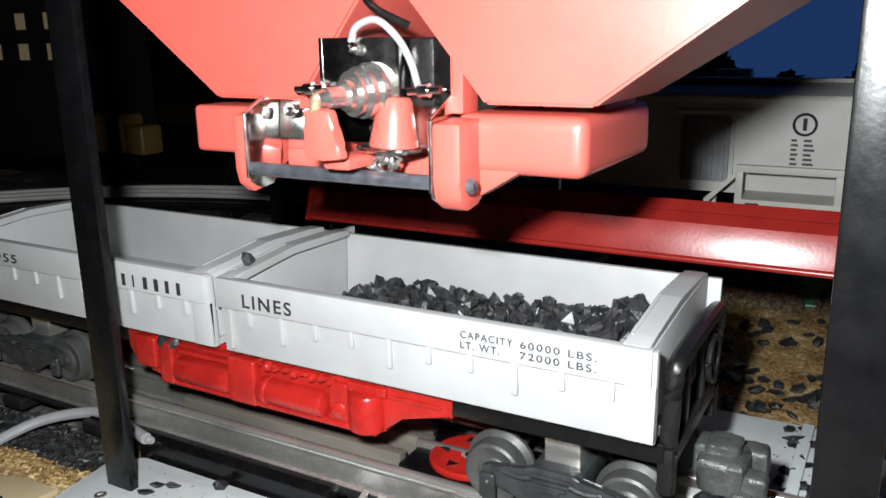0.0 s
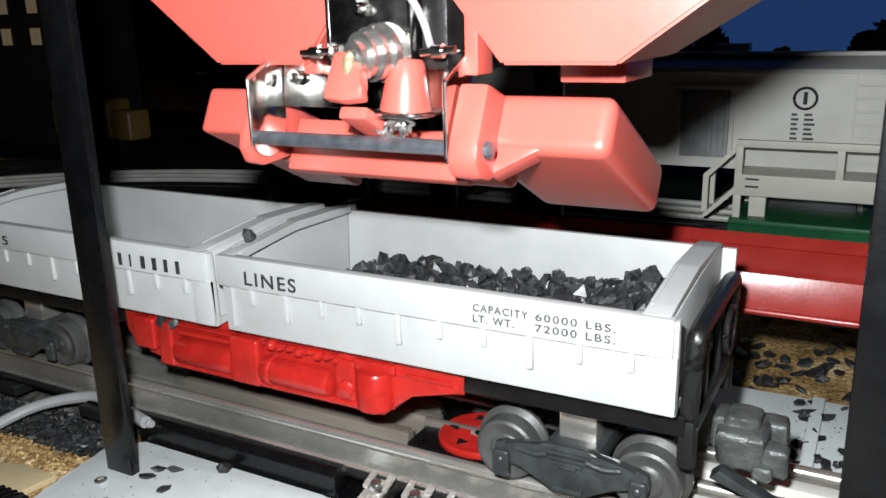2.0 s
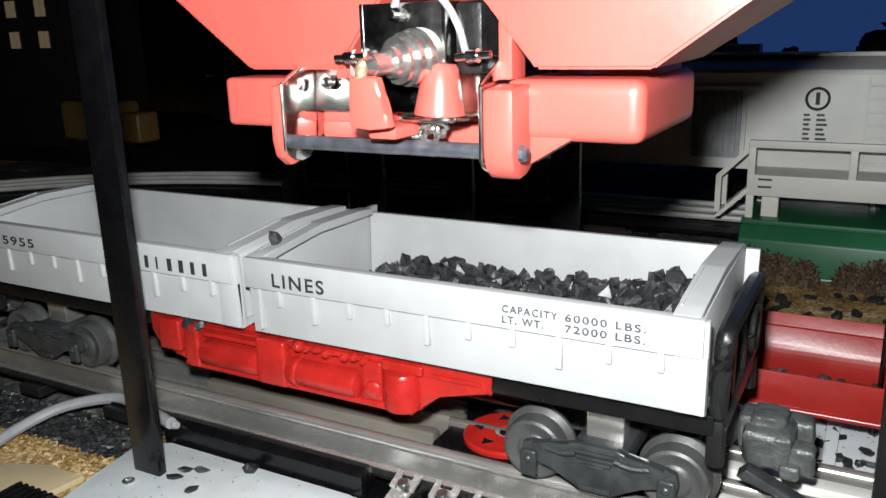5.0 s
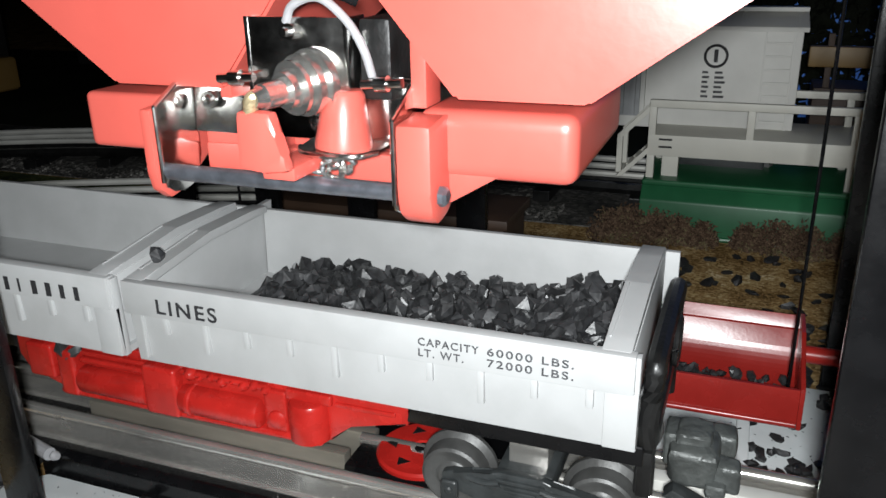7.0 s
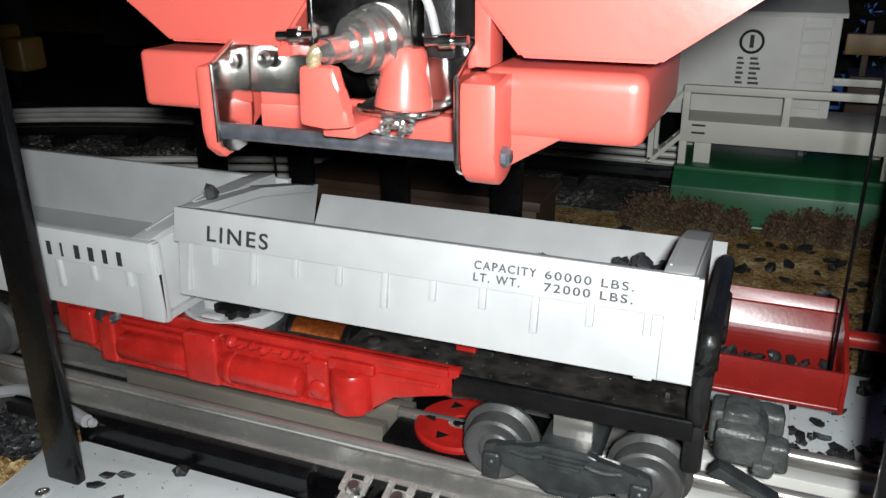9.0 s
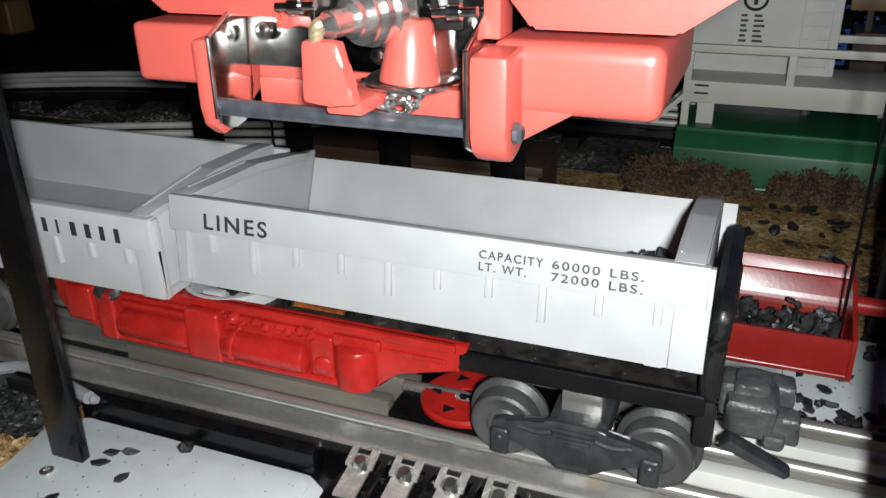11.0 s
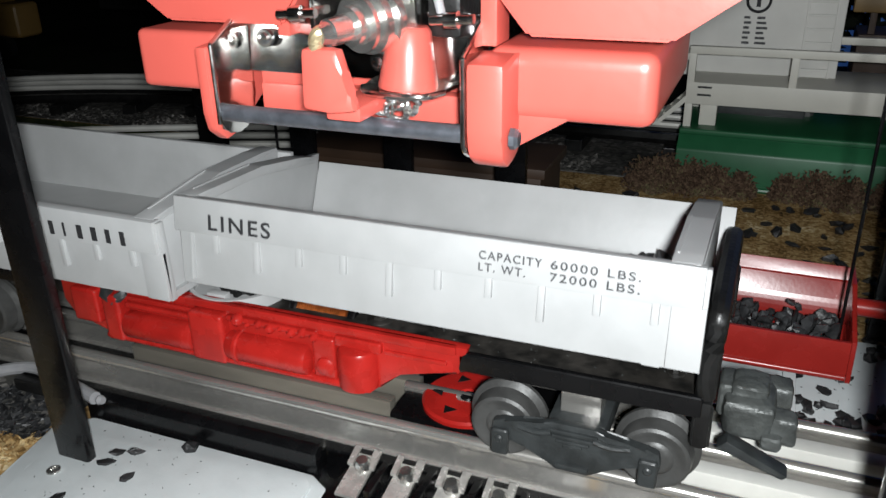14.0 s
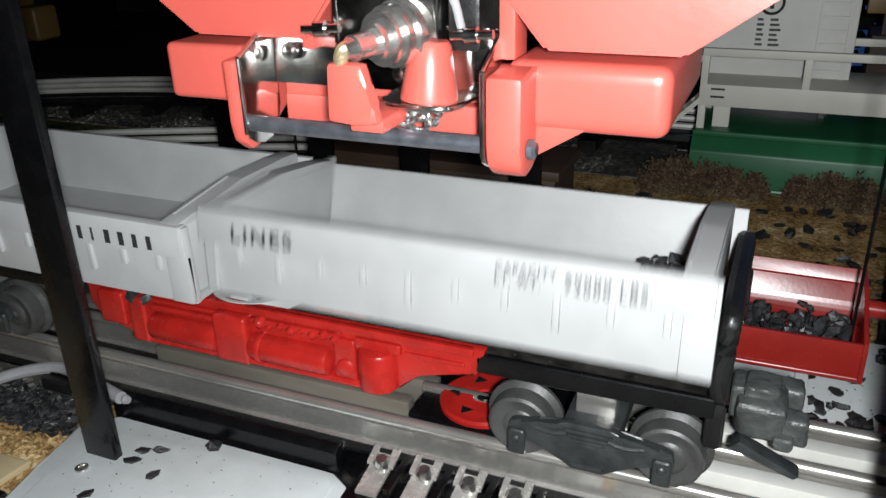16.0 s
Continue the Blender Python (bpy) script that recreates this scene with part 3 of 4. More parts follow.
    endp = [(4.55, 0.3), (6.3, 0.3), (7.1, 0.75), (7.5, 1.4), (7.8, 2.3), (6.6, 2.2), (5.6, 1.75), (4.55, 1.45)]
    for a, b in ((-2.82, -2.7), (14.4, 14.52)):
        part("end_cap", prism(bmesh.new(), "x", a, b, endp, 0.03), RED_TRAY, tray)
    for a, b in ((-4.0, -2.8), (14.5, 15.7)):
        part("pivot_pin", rod(bmesh.new(), (a, 6.2, 1.75), (b, 6.2, 1.75), 0.24), RED_TRAY, tray)
    part("lip", rod(bmesh.new(), (-2.68, 4.6, 0.42), (14.38, 4.6, 0.42), 0.09, 12), RED_TRAY, tray)
    return gate, tray, plunger


# ---- the dump car ----
PIV = (1.0, 4.5)


def bin_shape(x0):
    """The open grey bin; x0: its lower end along the track."""
    bm = bmesh.new()
    x1 = x0 + 11.0
    prism(bm, "x", x0 + 0.02, x1 - 0.02, [(-2.6, 4.46), (-2.43, 4.46), (-2.5, 6.38), (-2.7, 6.38), (-2.68, 5.8)], 0.015)
    box(bm, x0 + 0.05, x1 - 0.05, -2.5, 2.5, 4.47, 4.64)
    # deeper band along the top
    box(bm, x0 - 0.05, x1 - 0.1, -2.77, -2.5, 5.66, 6.42, 0.03)
    for a, b in ((x0 + 0.04, x0 + 0.2), (x1 - 0.34, x1 - 0.18)):
        prism(bm, "x", a, b, [(-2.58, 4.47), (2.7 if a < x0 + 1 else 2.36, 4.47), (2.95 if a < x0 + 1 else 2.36, 6.58), (-0.1, 6.5), (-2.6, 6.3)], 0.02)
    # broad rims on the end walls, highest in the middle
    for a, b in ((x0 - 0.04, x0 + 0.42), (x1 - 0.72, x1 - 0.2)):
        prism(bm, "x", a, b, [(-2.62, 6.2), (-0.2, 6.48), (2.36, 6.42), (2.38, 6.6), (1.6, 6.66), (-0.1, 6.7), (-2.0, 6.5), (-2.62, 6.43)], 0.03)
        prism(bm, "x", a + 0.06, a + 0.1, [(-2.2, 6.4), (-0.15, 6.66), (-0.12, 6.73), (-2.2, 6.5)])
    box(bm, x1 - 1.05, x1 - 0.72, -2.42, -2.1, 4.36, 4.48, 0.02)
    box(bm, x1 - 0.62, x1 - 0.02, -2.71, -2.56, 4.5, 5.68, 0.03)
    # ribs on the near side
    for k in range(10):
        x = x0 + 0.95 + k * 1.02
        low = 4.95 if k % 3 == 1 else 5.25
        box(bm, x - 0.07, x + 0.07, -2.735, -2.58, low, 5.68, 0.03)
    box(bm, x0 + 0.3, x0 + 0.37, -2.73, -2.6, 4.6, 5.68, 0.015)
    return bm


def truck(parent, xc):
    tr = part("truck", box(bmesh.new(), xc - 0.6, xc + 0.6, -1.9, 1.9, 2.5, 3.0, 0.1), TRUCK, parent, "dusty dark truck")
    part("bolster", box(bmesh.new(), xc - 0.42, xc + 0.42, -1.6, -0.8, 2.95, 4.02, 0.06), STEEL, tr, "dull metal bolster")
    half = [(1.72, 2.6), (1.68, 2.84), (1.45, 2.92), (1.05, 2.9), (0.62, 3.02), (0.45, 3.1)]
    low = [(0.34, 1.96), (0.62, 2.16), (0.95, 2.4), (1.3, 2.44), (1.7, 2.42)]
    side = low + half + [(-u, v) for u, v in half[::-1]] + [(-u, v) for u, v in low[::-1]]
    for s in (-1, 1):
        y0, y1 = (-2.2, -2.0) if s < 0 else (2.0, 2.2)
        fr = part("side_frame", prism(bmesh.new(), "y", y0, y1, [(xc + u, v) for u, v in side], 0.06), TRUCK, tr)
        tr_y = s * 2.2
        for dx in (-1.5, 1.5):
            jb = part("journal_box", box(bmesh.new(), xc + dx - 0.19, xc + dx + 0.19, min(tr_y - 0.02 * s, tr_y + 0.13 * s), max(tr_y - 0.02 * s, tr_y + 0.13 * s), 2.1, 2.72, 0.08, 3), TRUCK, fr)
            part("journal_bolt", turned(bmesh.new(), (xc + dx, tr_y + 0.11 * s, 2.52), (xc + dx, tr_y + 0.18 * s, 2.52), [(0, 0.1), (0.6, 0.09), (1, 0.05)], 12), TRUCK, jb)
            bm = tube(bmesh.new(), [(xc + dx * 0.75, tr_y, 2.84), (xc + dx * 0.5, tr_y + 0.05 * s, 2.82), (xc + dx * 0.28, tr_y + 0.07 * s, 2.9)], 0.07, 8, 4)
            part("arch_bar", bm, TRUCK, fr)
        bm = bmesh.new()
        for z, w in ((2.98, 0.5), (2.86, 0.44), (2.76, 0.34), (2.68, 0.2)):
            box(bm, xc - w, xc + w, tr_y - 0.07, tr_y + 0.07, z - 0.09, z, 0.035)
        part("spring", bm, TRUCK, fr)
        part("spring_plank", box(bmesh.new(), xc - 0.34, xc + 0.34, tr_y - 0.06, tr_y + 0.06, 2.02, 2.16, 0.05), TRUCK, fr)
    for dx in (-1.56, 1.56):
        ax = part("axle", rod(bmesh.new(), (xc + dx, -2.0, 2.5), (xc + dx, 2.0, 2.5), 0.14), WHEEL, tr)
        for s in (-1, 1):
            bm = turned(bmesh.new(), (xc + dx, s * 1.92, 2.5), (xc + dx, s * 1.25, 2.5), [(0, 0.25), (0.02, 0.32), (0.1, 0.38), (0.1, 0.5), (0.03, 0.58), (0.02, 0.64), (0.08, 0.7), (0.3, 0.725), (0.6, 0.735), (0.68, 0.8), (0.76, 0.86), (0.9, 0.86), (1, 0.78)], 40)
            part("wheel", bm, WHEEL, ax)
    return tr


def dump_car():
    car = thing("dump_car", "toy dump car with two grey bins and red underframe", "freight car", (0, 0, 1.78))
    bm = box(bmesh.new(), -11.3, 11.3, -2.15, 2.15, 3.98, 4.12, 0.03)
    fr = part("frame", bm, DUSTY, car, "black worn steel frame")
    for y0, y1 in ((-2.22, -2.05), (2.05, 2.22)):
        for a, b in ((-11.3, -3.95), (6.5, 11.3)):
            part("side_sill", box(bmesh.new(), a, b, y0, y1, 3.86, 4.3, 0.07, 3), BLACK, fr, "black glossy rolled edge")
    prof = [(-3.95, 4.42), (6.75, 4.42), (6.55, 3.78), (5.2, 3.55), (4.75, 3.05), (4.4, 2.95), (-2.6, 2.95), (-3.0, 3.2), (-3.7, 3.35), (-3.95, 3.7)]
    bm = prism(bmesh.new(), "y", -2.22, -1.98, prof, 0.06)
    prism(bm, "y", 1.98, 2.22, prof, 0.06)
    box(bm, -3.4, 4.6, -2.0, 2.0, 2.97, 3.2, 0.05)
    under = part("underframe", bm, RED_CAR, car, "bright red moulded tank underframe")
    # moulded relief on the near side
    for x0, x1, z0, z1, d in ((-3.8, 6.5, 4.24, 4.42, 0.06), (-3.5, -2.7, 3.3, 4.2, 0.2), (-2.45, -1.95, 3.0, 4.2, 0.3), (0.05, 0.98, 2.98, 4.22, 0.3), (-1.9, 0.1, 3.88, 4.02, 0.16), (-1.9, 0.1, 4.1, 4.18, 0.12), (1.0, 3.3, 4.06, 4.2, 0.16), (-2.6, 4.6, 2.95, 3.12, 0.2), (3.2, 3.75, 3.1, 4.1, 0.14), (3.75, 4.85, 3.95, 4.2, 0.12), (4.9, 6.3, 3.95, 4.05, 0.06)):
        part("moulding", box(bmesh.new(), x0, x1, -2.22 - d, -2.1, z0, z1, min(0.11, d * 0.48), 4), RED_CAR, under)
    for a, b in ((-1.95, 0.1), (0.95, 3.12)):
        part("tank", turned(bmesh.new(), (a, -2.24, 3.42), (b, -2.24, 3.42), [(0, 0.2), (0.02, 0.32), (0.05, 0.36), (0.93, 0.36), (0.97, 0.33), (1, 0.2)], 28), RED_CAR, under)
    part("tank_strap", turned(bmesh.new(), (1.2, -2.24, 3.42), (1.34, -2.24, 3.42), [(0, 0.37), (0.2, 0.4), (0.8, 0.4), (1, 0.37)], 28), RED_CAR, under)
    part("valve", turned(bmesh.new(), (3.5, -2.3, 3.4), (3.52, -2.46, 3.4), [(0, 0.24), (0.6, 0.22), (1, 0.12)], 18), RED_CAR, under)
    part("small_tank", turned(bmesh.new(), (4.25, -2.2, 3.02), (4.25, -2.2, 4.0), [(0, 0.38), (0.06, 0.46), (0.9, 0.46), (0.97, 0.42), (1, 0.34)], 28), RED_CAR, under)
    for k, w in enumerate((0.16, 0.07, 0.1, 0.13, 0.06, 0.12, 0.12, 0.11)):
        x = 1.3 + k * 0.28
        part("rivet", turned(bmesh.new(), (x, -2.3, 4.12 - 0.05 * (k % 2)), (x, -2.46, 4.14 - 0.05 * (k % 2)), [(0, w), (0.5, w * 0.9), (1, w * 0.4)], 12), RED_CAR, under)
    bm = lump(bmesh.new(), (-2.35, -2.35, 4.18), 0.34, random.Random(4))
    lump(bm, (-2.0, -2.35, 4.15), 0.25, random.Random(9))
    part("lever_knob", bm, TRUCK, car, "dark dusty control lever")
    # dump mechanism between frame and bins
    bm = turned(bmesh.new(), (0.5, -1.0, 4.02), (0.5, -1.0, 4.44), [(0, 1.2), (1, 1.2), (1, 1.1), (0.45, 1.08), (0.45, 0.2)], 44)
    dr = part("cam_drum", bm, GREY_BIN, car, "pale grey plastic cam drum")
    for x, y, w in ((-0.1, -1.1, 0.34), (0.45, -1.8, 0.5), (0.1, -0.55, 0.3)):
        part("cam_tab", box(bmesh.new(), x - w / 2, x + w / 2, y - 0.1, y + 0.12, 4.15, 4.42, 0.03), GREY_BIN, dr)
    star = []
    for k in range(36):
        u, r = k * math.pi / 18, (0.57, 0.57, 0.44, 0.44)[k % 4]
        star.append((0.58 + r * math.cos(u), -1.0 + r * math.sin(u)))
    bm = prism(bmesh.new(), "z", 4.2, 4.38, star)
    part("cam_gear", bm, BLACK_FRAME, dr, "dark greasy gear")
    wind = [(0, 0.6), (0.0, 0.7)] + [(0.005 + 0.0207 * k, 0.72 - 0.022 * (k % 2)) for k in range(48)] + [(1, 0.6)]
    co = part("coil", turned(bmesh.new(), (2.24, -0.8, 3.69), (3.56, -0.8, 3.69), wind, 36), COPPER, car, "wound copper wire coil")
    for x in (2.06, 3.56):
        part("coil_cheek", turned(bmesh.new(), (x, -0.8, 3.69), (x + 0.18, -0.8, 3.69), [(0, 0.74), (0.2, 0.76), (0.8, 0.76), (1, 0.73)], 36), BLACK, co, "black round cheek")
    part("coil_strap", box(bmesh.new(), 2.1, 3.7, -0.32, -0.1, 4.1, 4.36, 0.04), BLACK_FRAME, co)
    ct = part("contact", box(bmesh.new(), 6.12, 6.58, -0.85, -0.5, 4.1, 4.3, 0.04), RED_CAR, fr, "small red contact block")
    part("contact_tab", box(bmesh.new(), 6.2, 6.42, -0.5, -0.1, 4.1, 4.34, 0.03), RED_CAR, ct)
    part("contact_spring", box(bmesh.new(), 6.62, 7.0, -0.85, -0.3, 4.1, 4.22, 0.03), BLACK_FRAME, ct, "dark bent leaf")
    for x, y, r in ((5.1, -0.6, 0.22), (9.17, -0.55, 0.4), (4.3, -1.2, 0.3), (10.7, -1.2, 0.18)):
        bo = part("washer", turned(bmesh.new(), (x, y, 4.11), (x, y, 4.16), [(0, r), (0.7, r), (1, r * 0.9)], 24), DUSTY, fr)
        part("bolt", turned(bmesh.new(), (x, y, 4.15), (x, y, 4.26), [(0, r * 0.55), (0.7, r * 0.5), (1, r * 0.3)], 6), DUSTY, bo)
    for sx in (-1, 1):
        truck(car, sx * 8.95)
        # end frame with its brake wheel
        xa = 11.17 * sx
        lo, hi = min(xa, xa + 0.28 * sx), max(xa, xa + 0.28 * sx)
        bm = bmesh.new()
        tube(bm, [((lo + hi) / 2, -2.0, 3.2), ((lo + hi) / 2, -2.0, 4.5), ((lo + hi) / 2 + 0.05 * sx, -2.0, 5.65), ((lo + hi) / 2 + 0.06 * sx, -1.75, 5.92), ((lo + hi) / 2 + 0.06 * sx, 0, 5.95), ((lo + hi) / 2 + 0.06 * sx, 1.75, 5.92), ((lo + hi) / 2 + 0.05 * sx, 2.0, 5.65), ((lo + hi) / 2, 2.0, 4.5), ((lo + hi) / 2, 2.0, 3.2)], 0.19, 10, 5)
        box(bm, lo, hi, -2.1, 2.1, 3.75, 4.15, 0.05)
        box(bm, lo, hi, -2.2, -1.75, 3.2, 4.2, 0.05)
        box(bm, lo + 0.05, hi - 0.05, -0.9, -0.65, 4.1, 5.9, 0.04)
        box(bm, lo + 0.05, hi - 0.05, 0.65, 0.9, 4.1, 5.9, 0.04)
        e = part("end_frame", bm, BLACK_FRAME, car, "black end frame")
        bm = bmesh.new()
        n = 20
        tube(bm, [(hi + 0.08 if sx > 0 else lo - 0.08, 0.9 + 0.5 * math.cos(2 * math.pi * k / n), 5.05 + 0.5 * math.sin(2 * math.pi * k / n)) for k in range(n + 1)], 0.07, 8, 2)
        for a in range(3):
            rod(bm, (hi + 0.05 if sx > 0 else lo - 0.05, 0.9 - 0.5 * math.cos(a * 1.05), 5.05 - 0.5 * math.sin(a * 1.05)), (hi + 0.05 if sx > 0 else lo - 0.05, 0.9 + 0.5 * math.cos(a * 1.05), 5.05 + 0.5 * math.sin(a * 1.05)), 0.05, 8)
        part("brake_wheel", bm, BLACK_FRAME, e)
        bm = bmesh.new()
        def bx(a, b, y0, y1, z0, z1, bev):
            box(bm, min(a * sx, b * sx), max(a * sx, b * sx), y0, y1, z0, z1, bev, 3)
        bx(11.5, 12.0, -0.5, 0.3, 2.85, 3.6, 0.12)
        cp = part("coupler", bm, COUPLER, car, "grey die-cast knuckle coupler")
        for k, (nm, a, b, y0, y1, z0, z1) in enumerate((("coupler_head", 11.62, 12.62, -0.9, 0.3, 2.66, 3.5), ("coupler_top", 11.75, 12.45, -0.6, 0.2, 3.3, 3.72), ("knuckle", 12.5, 13.05, -0.8, -0.3, 2.6, 3.25), ("guard_arm", 12.3, 12.95, 0.1, 0.7, 2.7, 3.4), ("coupler_jaw", 12.4, 12.8, -1.0, -0.5, 2.58, 2.9))):
            part(nm, cast_block(bmesh.new(), min(a * sx, b * sx), max(a * sx, b * sx), y0, y1, z0, z1, k + 3), COUPLER, cp)
        part("uncoupling_tongue", prism(bmesh.new(), "y", -1.1, -0.7, [(11.6 * sx, 2.5), (12.9 * sx, 2.05), (13.0 * sx, 2.15), (11.8 * sx, 2.7)], 0.04), TRUCK, cp)
    bins = []
    for x0 in (0.2, -11.15):
        b = part("bin", bin_shape(x0), GREY_BIN, car, "pale grey plastic dump bin with printed letters", at=(x0 + 5.5, PIV[0], PIV[1]))
        gate = prism(bmesh.new(), "x", x0 + 0.22, x0 + 11.12, [(2.4, 4.5), (2.56, 4.5), (2.66, 6.44), (2.5, 6.44)], 0.02)
        gt = part("side_gate", gate, GREY_BIN, b, at=(x0 + 5.5, 2.4, 4.5))
        bins.append((b, gt))
    b2, b1 = bins[0][0], bins[1][0]
    lettering("LINES", 0.45, b2, 1.04, -2.775, 5.77, INK, fit_w=1.52, fit_h=0.34)
    lettering("CAPACITY", 0.3, b2, 7.08, -2.775, 6.02, INK_WORN, fit_w=1.2, fit_h=0.16)
    lettering("60000 LBS.", 0.3, b2, 8.44, -2.775, 6.02, INK_WORN, fit_w=1.6, fit_h=0.16)
    lettering("LT. WT.", 0.3, b2, 7.08, -2.775, 5.79, INK_WORN, fit_w=0.9, fit_h=0.16)
    lettering("72000 LBS.", 0.3, b2, 8.44, -2.775, 5.79, INK_WORN, fit_w=1.6, fit_h=0.16)
    lettering("5955", 0.4, b1, -9.2, -2.775, 5.8, INK, fit_w=1.4, fit_h=0.27)
    # the maker's name as plain bars
    for k, w in enumerate((0.13, 0.06, 0.15, 0.15, 0.13, 0.13)):
        x = -3.25 + k * 0.41
        bars(b1, [(x, x + w, 5.77, 6.1, -2.77)], INK)
    return bins


# ---- loose coal ----
def surface(x):
    pts = [(0.6, 4.75), (1.3, 5.05), (2.0, 5.42), (3.2, 5.52), (5.0, 5.42), (6.3, 5.36), (7.4, 5.44), (8.3, 5.62), (9.2, 5.9), (10.2, 5.85), (10.5, 5.8)]
    for (a, za), (b, zb) in zip(pts, pts[1:]):
        if a <= x <= b:
            return za + (zb - za) * (x - a) / (b - a)
    return 4.75


def coal_load():
    """The load, in heaps that slide apart."""
    rng = random.Random(12)
    heaps = []
    edges = [0.9, 3.4, 5.2, 7.0, 8.8, 10.45]
    for a, b in zip(edges, edges[1:]):
        for y0, y1 in ((-2.3, 0.0), (0.0, 2.2)):
            bm = bmesh.new()
            x = a + 0.15
            while x < b:
                y = y0 + 0.15
                while y < y1:
                    h = surface(x) - 0.27 + (0.02 if y > 0 else -0.02)
                    for z in (h, h - 0.24, h - 0.48):
                        if z > 4.75:
                            lump(bm, (x + rng.uniform(-0.14, 0.14), min(2.05, max(-2.2, y + rng.uniform(-0.14, 0.14))), z + rng.uniform(-0.14, 0.09)), rng.uniform(0.19, 0.37), rng)
                    y += 0.31
                x += 0.31
            xs = [a + (b - a) * k / 6 for k in range(7)]
            prism(bm, "y", y0, y1, [(a, 4.66)] + [(u, max(4.7, surface(u) - 0.32)) for u in xs] + [(b, 4.66)])
            ob = part("coal_heap", bm, COAL, None, "heap of broken black coal in the grey bin", at=((a + b) / 2, PIV[0], PIV[1]), smooth=0)
            tagged(ob, category="coal", group="coal load", kind="stuff")
            heaps.append((ob, (a + b) / 2, y0 >= 0))
    bm = bmesh.new()
    for _ in range(26):
        lump(bm, (rng.uniform(9.2, 10.4), rng.uniform(1.0, 2.15), rng.uniform(4.78, 5.35)), rng.uniform(0.16, 0.27), rng)
    rest = part("coal_heap", bm, COAL, None, "few lumps of coal left in the bin corner", at=(9.8, PIV[0], PIV[1]), smooth=0)
    tagged(rest, category="coal", group="coal load", kind="stuff")
    return heaps, rest


def tray_coal():
    rng = random.Random(31)
    out = []
    for n, hi, label in ((60, 0.85, "small coal lying in the red tray"), (210, 1.45, "fresh coal dumped into the red tray")):
        bm = bmesh.new()
        for _ in range(n):
            lump(bm, (rng.uniform(9.6, 14.15), rng.uniform(4.95, 6.6), rng.uniform(0.6, hi)), rng.uniform(0.14, 0.25), rng)
        ob = part("coal_heap", bm, COAL, None, label, at=(5.95, 4.6, 0.4), smooth=0)
        out.append(tagged(ob, category="coal", group="tray coal", kind="stuff"))
    return out


def scattered_coal():
    rng = random.Random(77)
    shapes = []
    for k in range(6):
        bm = bmesh.new()
        lump(bm, (0, 0, 0), 0.3, random.Random(100 + k))
        me = bpy.data.meshes.new("coal_lump")
        bm.to_mesh(me)
        bm.free()
        me.transform(Matrix.Scale(C, 4))
        me.materials.append(COAL_DARK)
        shapes.append(me)
    spots = [(-1.75, -3.62, 0.54), (-1.35, -3.42, 0.54), (-1.72, -3.98, 0.54), (-0.15, -2.85, 0.54), (-0.9, -4.25, 0.54), (-1.9, -5.3, 0.54), (2.3, -5.4, 0.54)]
    spots += [(rng.uniform(12.6, 16.2), rng.uniform(2.5, 8.0), 0.46) for _ in range(46)]
    spots += [(rng.uniform(12.7, 16.4), rng.uniform(2.5, 4.5), 0.46) for _ in range(48)]
    spots += [(rng.uniform(7, 17), rng.uniform(8.8, 13.5), 0) for _ in range(60)]
    spots += [(rng.uniform(2, 18), rng.uniform(13.0, 20.0), 0) for _ in range(70)]
    for x, y, z in spots:
        ob = new("coal_lump", rng.choice(shapes))
        s = rng.uniform(0.75, 1.25) * (1.15 if y > 8 else 0.8)
        ob.scale = (s, s, s * 0.55)
        ob.rotation_euler = (rng.uniform(-0.3, 0.3), rng.uniform(-0.3, 0.3), rng.uniform(0, 6.28))
        ob.location = (x * C, y * C, (z + 0.06 * s) * C)
        where = "grey base plate" if z > 0 else "tan ground"
        tagged(ob, "single black coal lump on the " + where, "coal lump", "spilt coal")
    bm = lump(bmesh.new(), (0, 0, 0), 0.24, random.Random(5))
    bm2 = lump(bmesh.new(), (0, 0, 0), 0.2, random.Random(6))
    a = part("coal_lump", bm, COAL, None, "coal lump on the rim of the bin", smooth=0, at=(0, 0, 0))
    b = part("coal_lump", bm2, COAL, None, "coal lump lying in the empty bin", smooth=0, at=(0, 0, 0))
    for o in (a, b):
        tagged(o, category="coal lump", group="spilt coal")
    return a, b


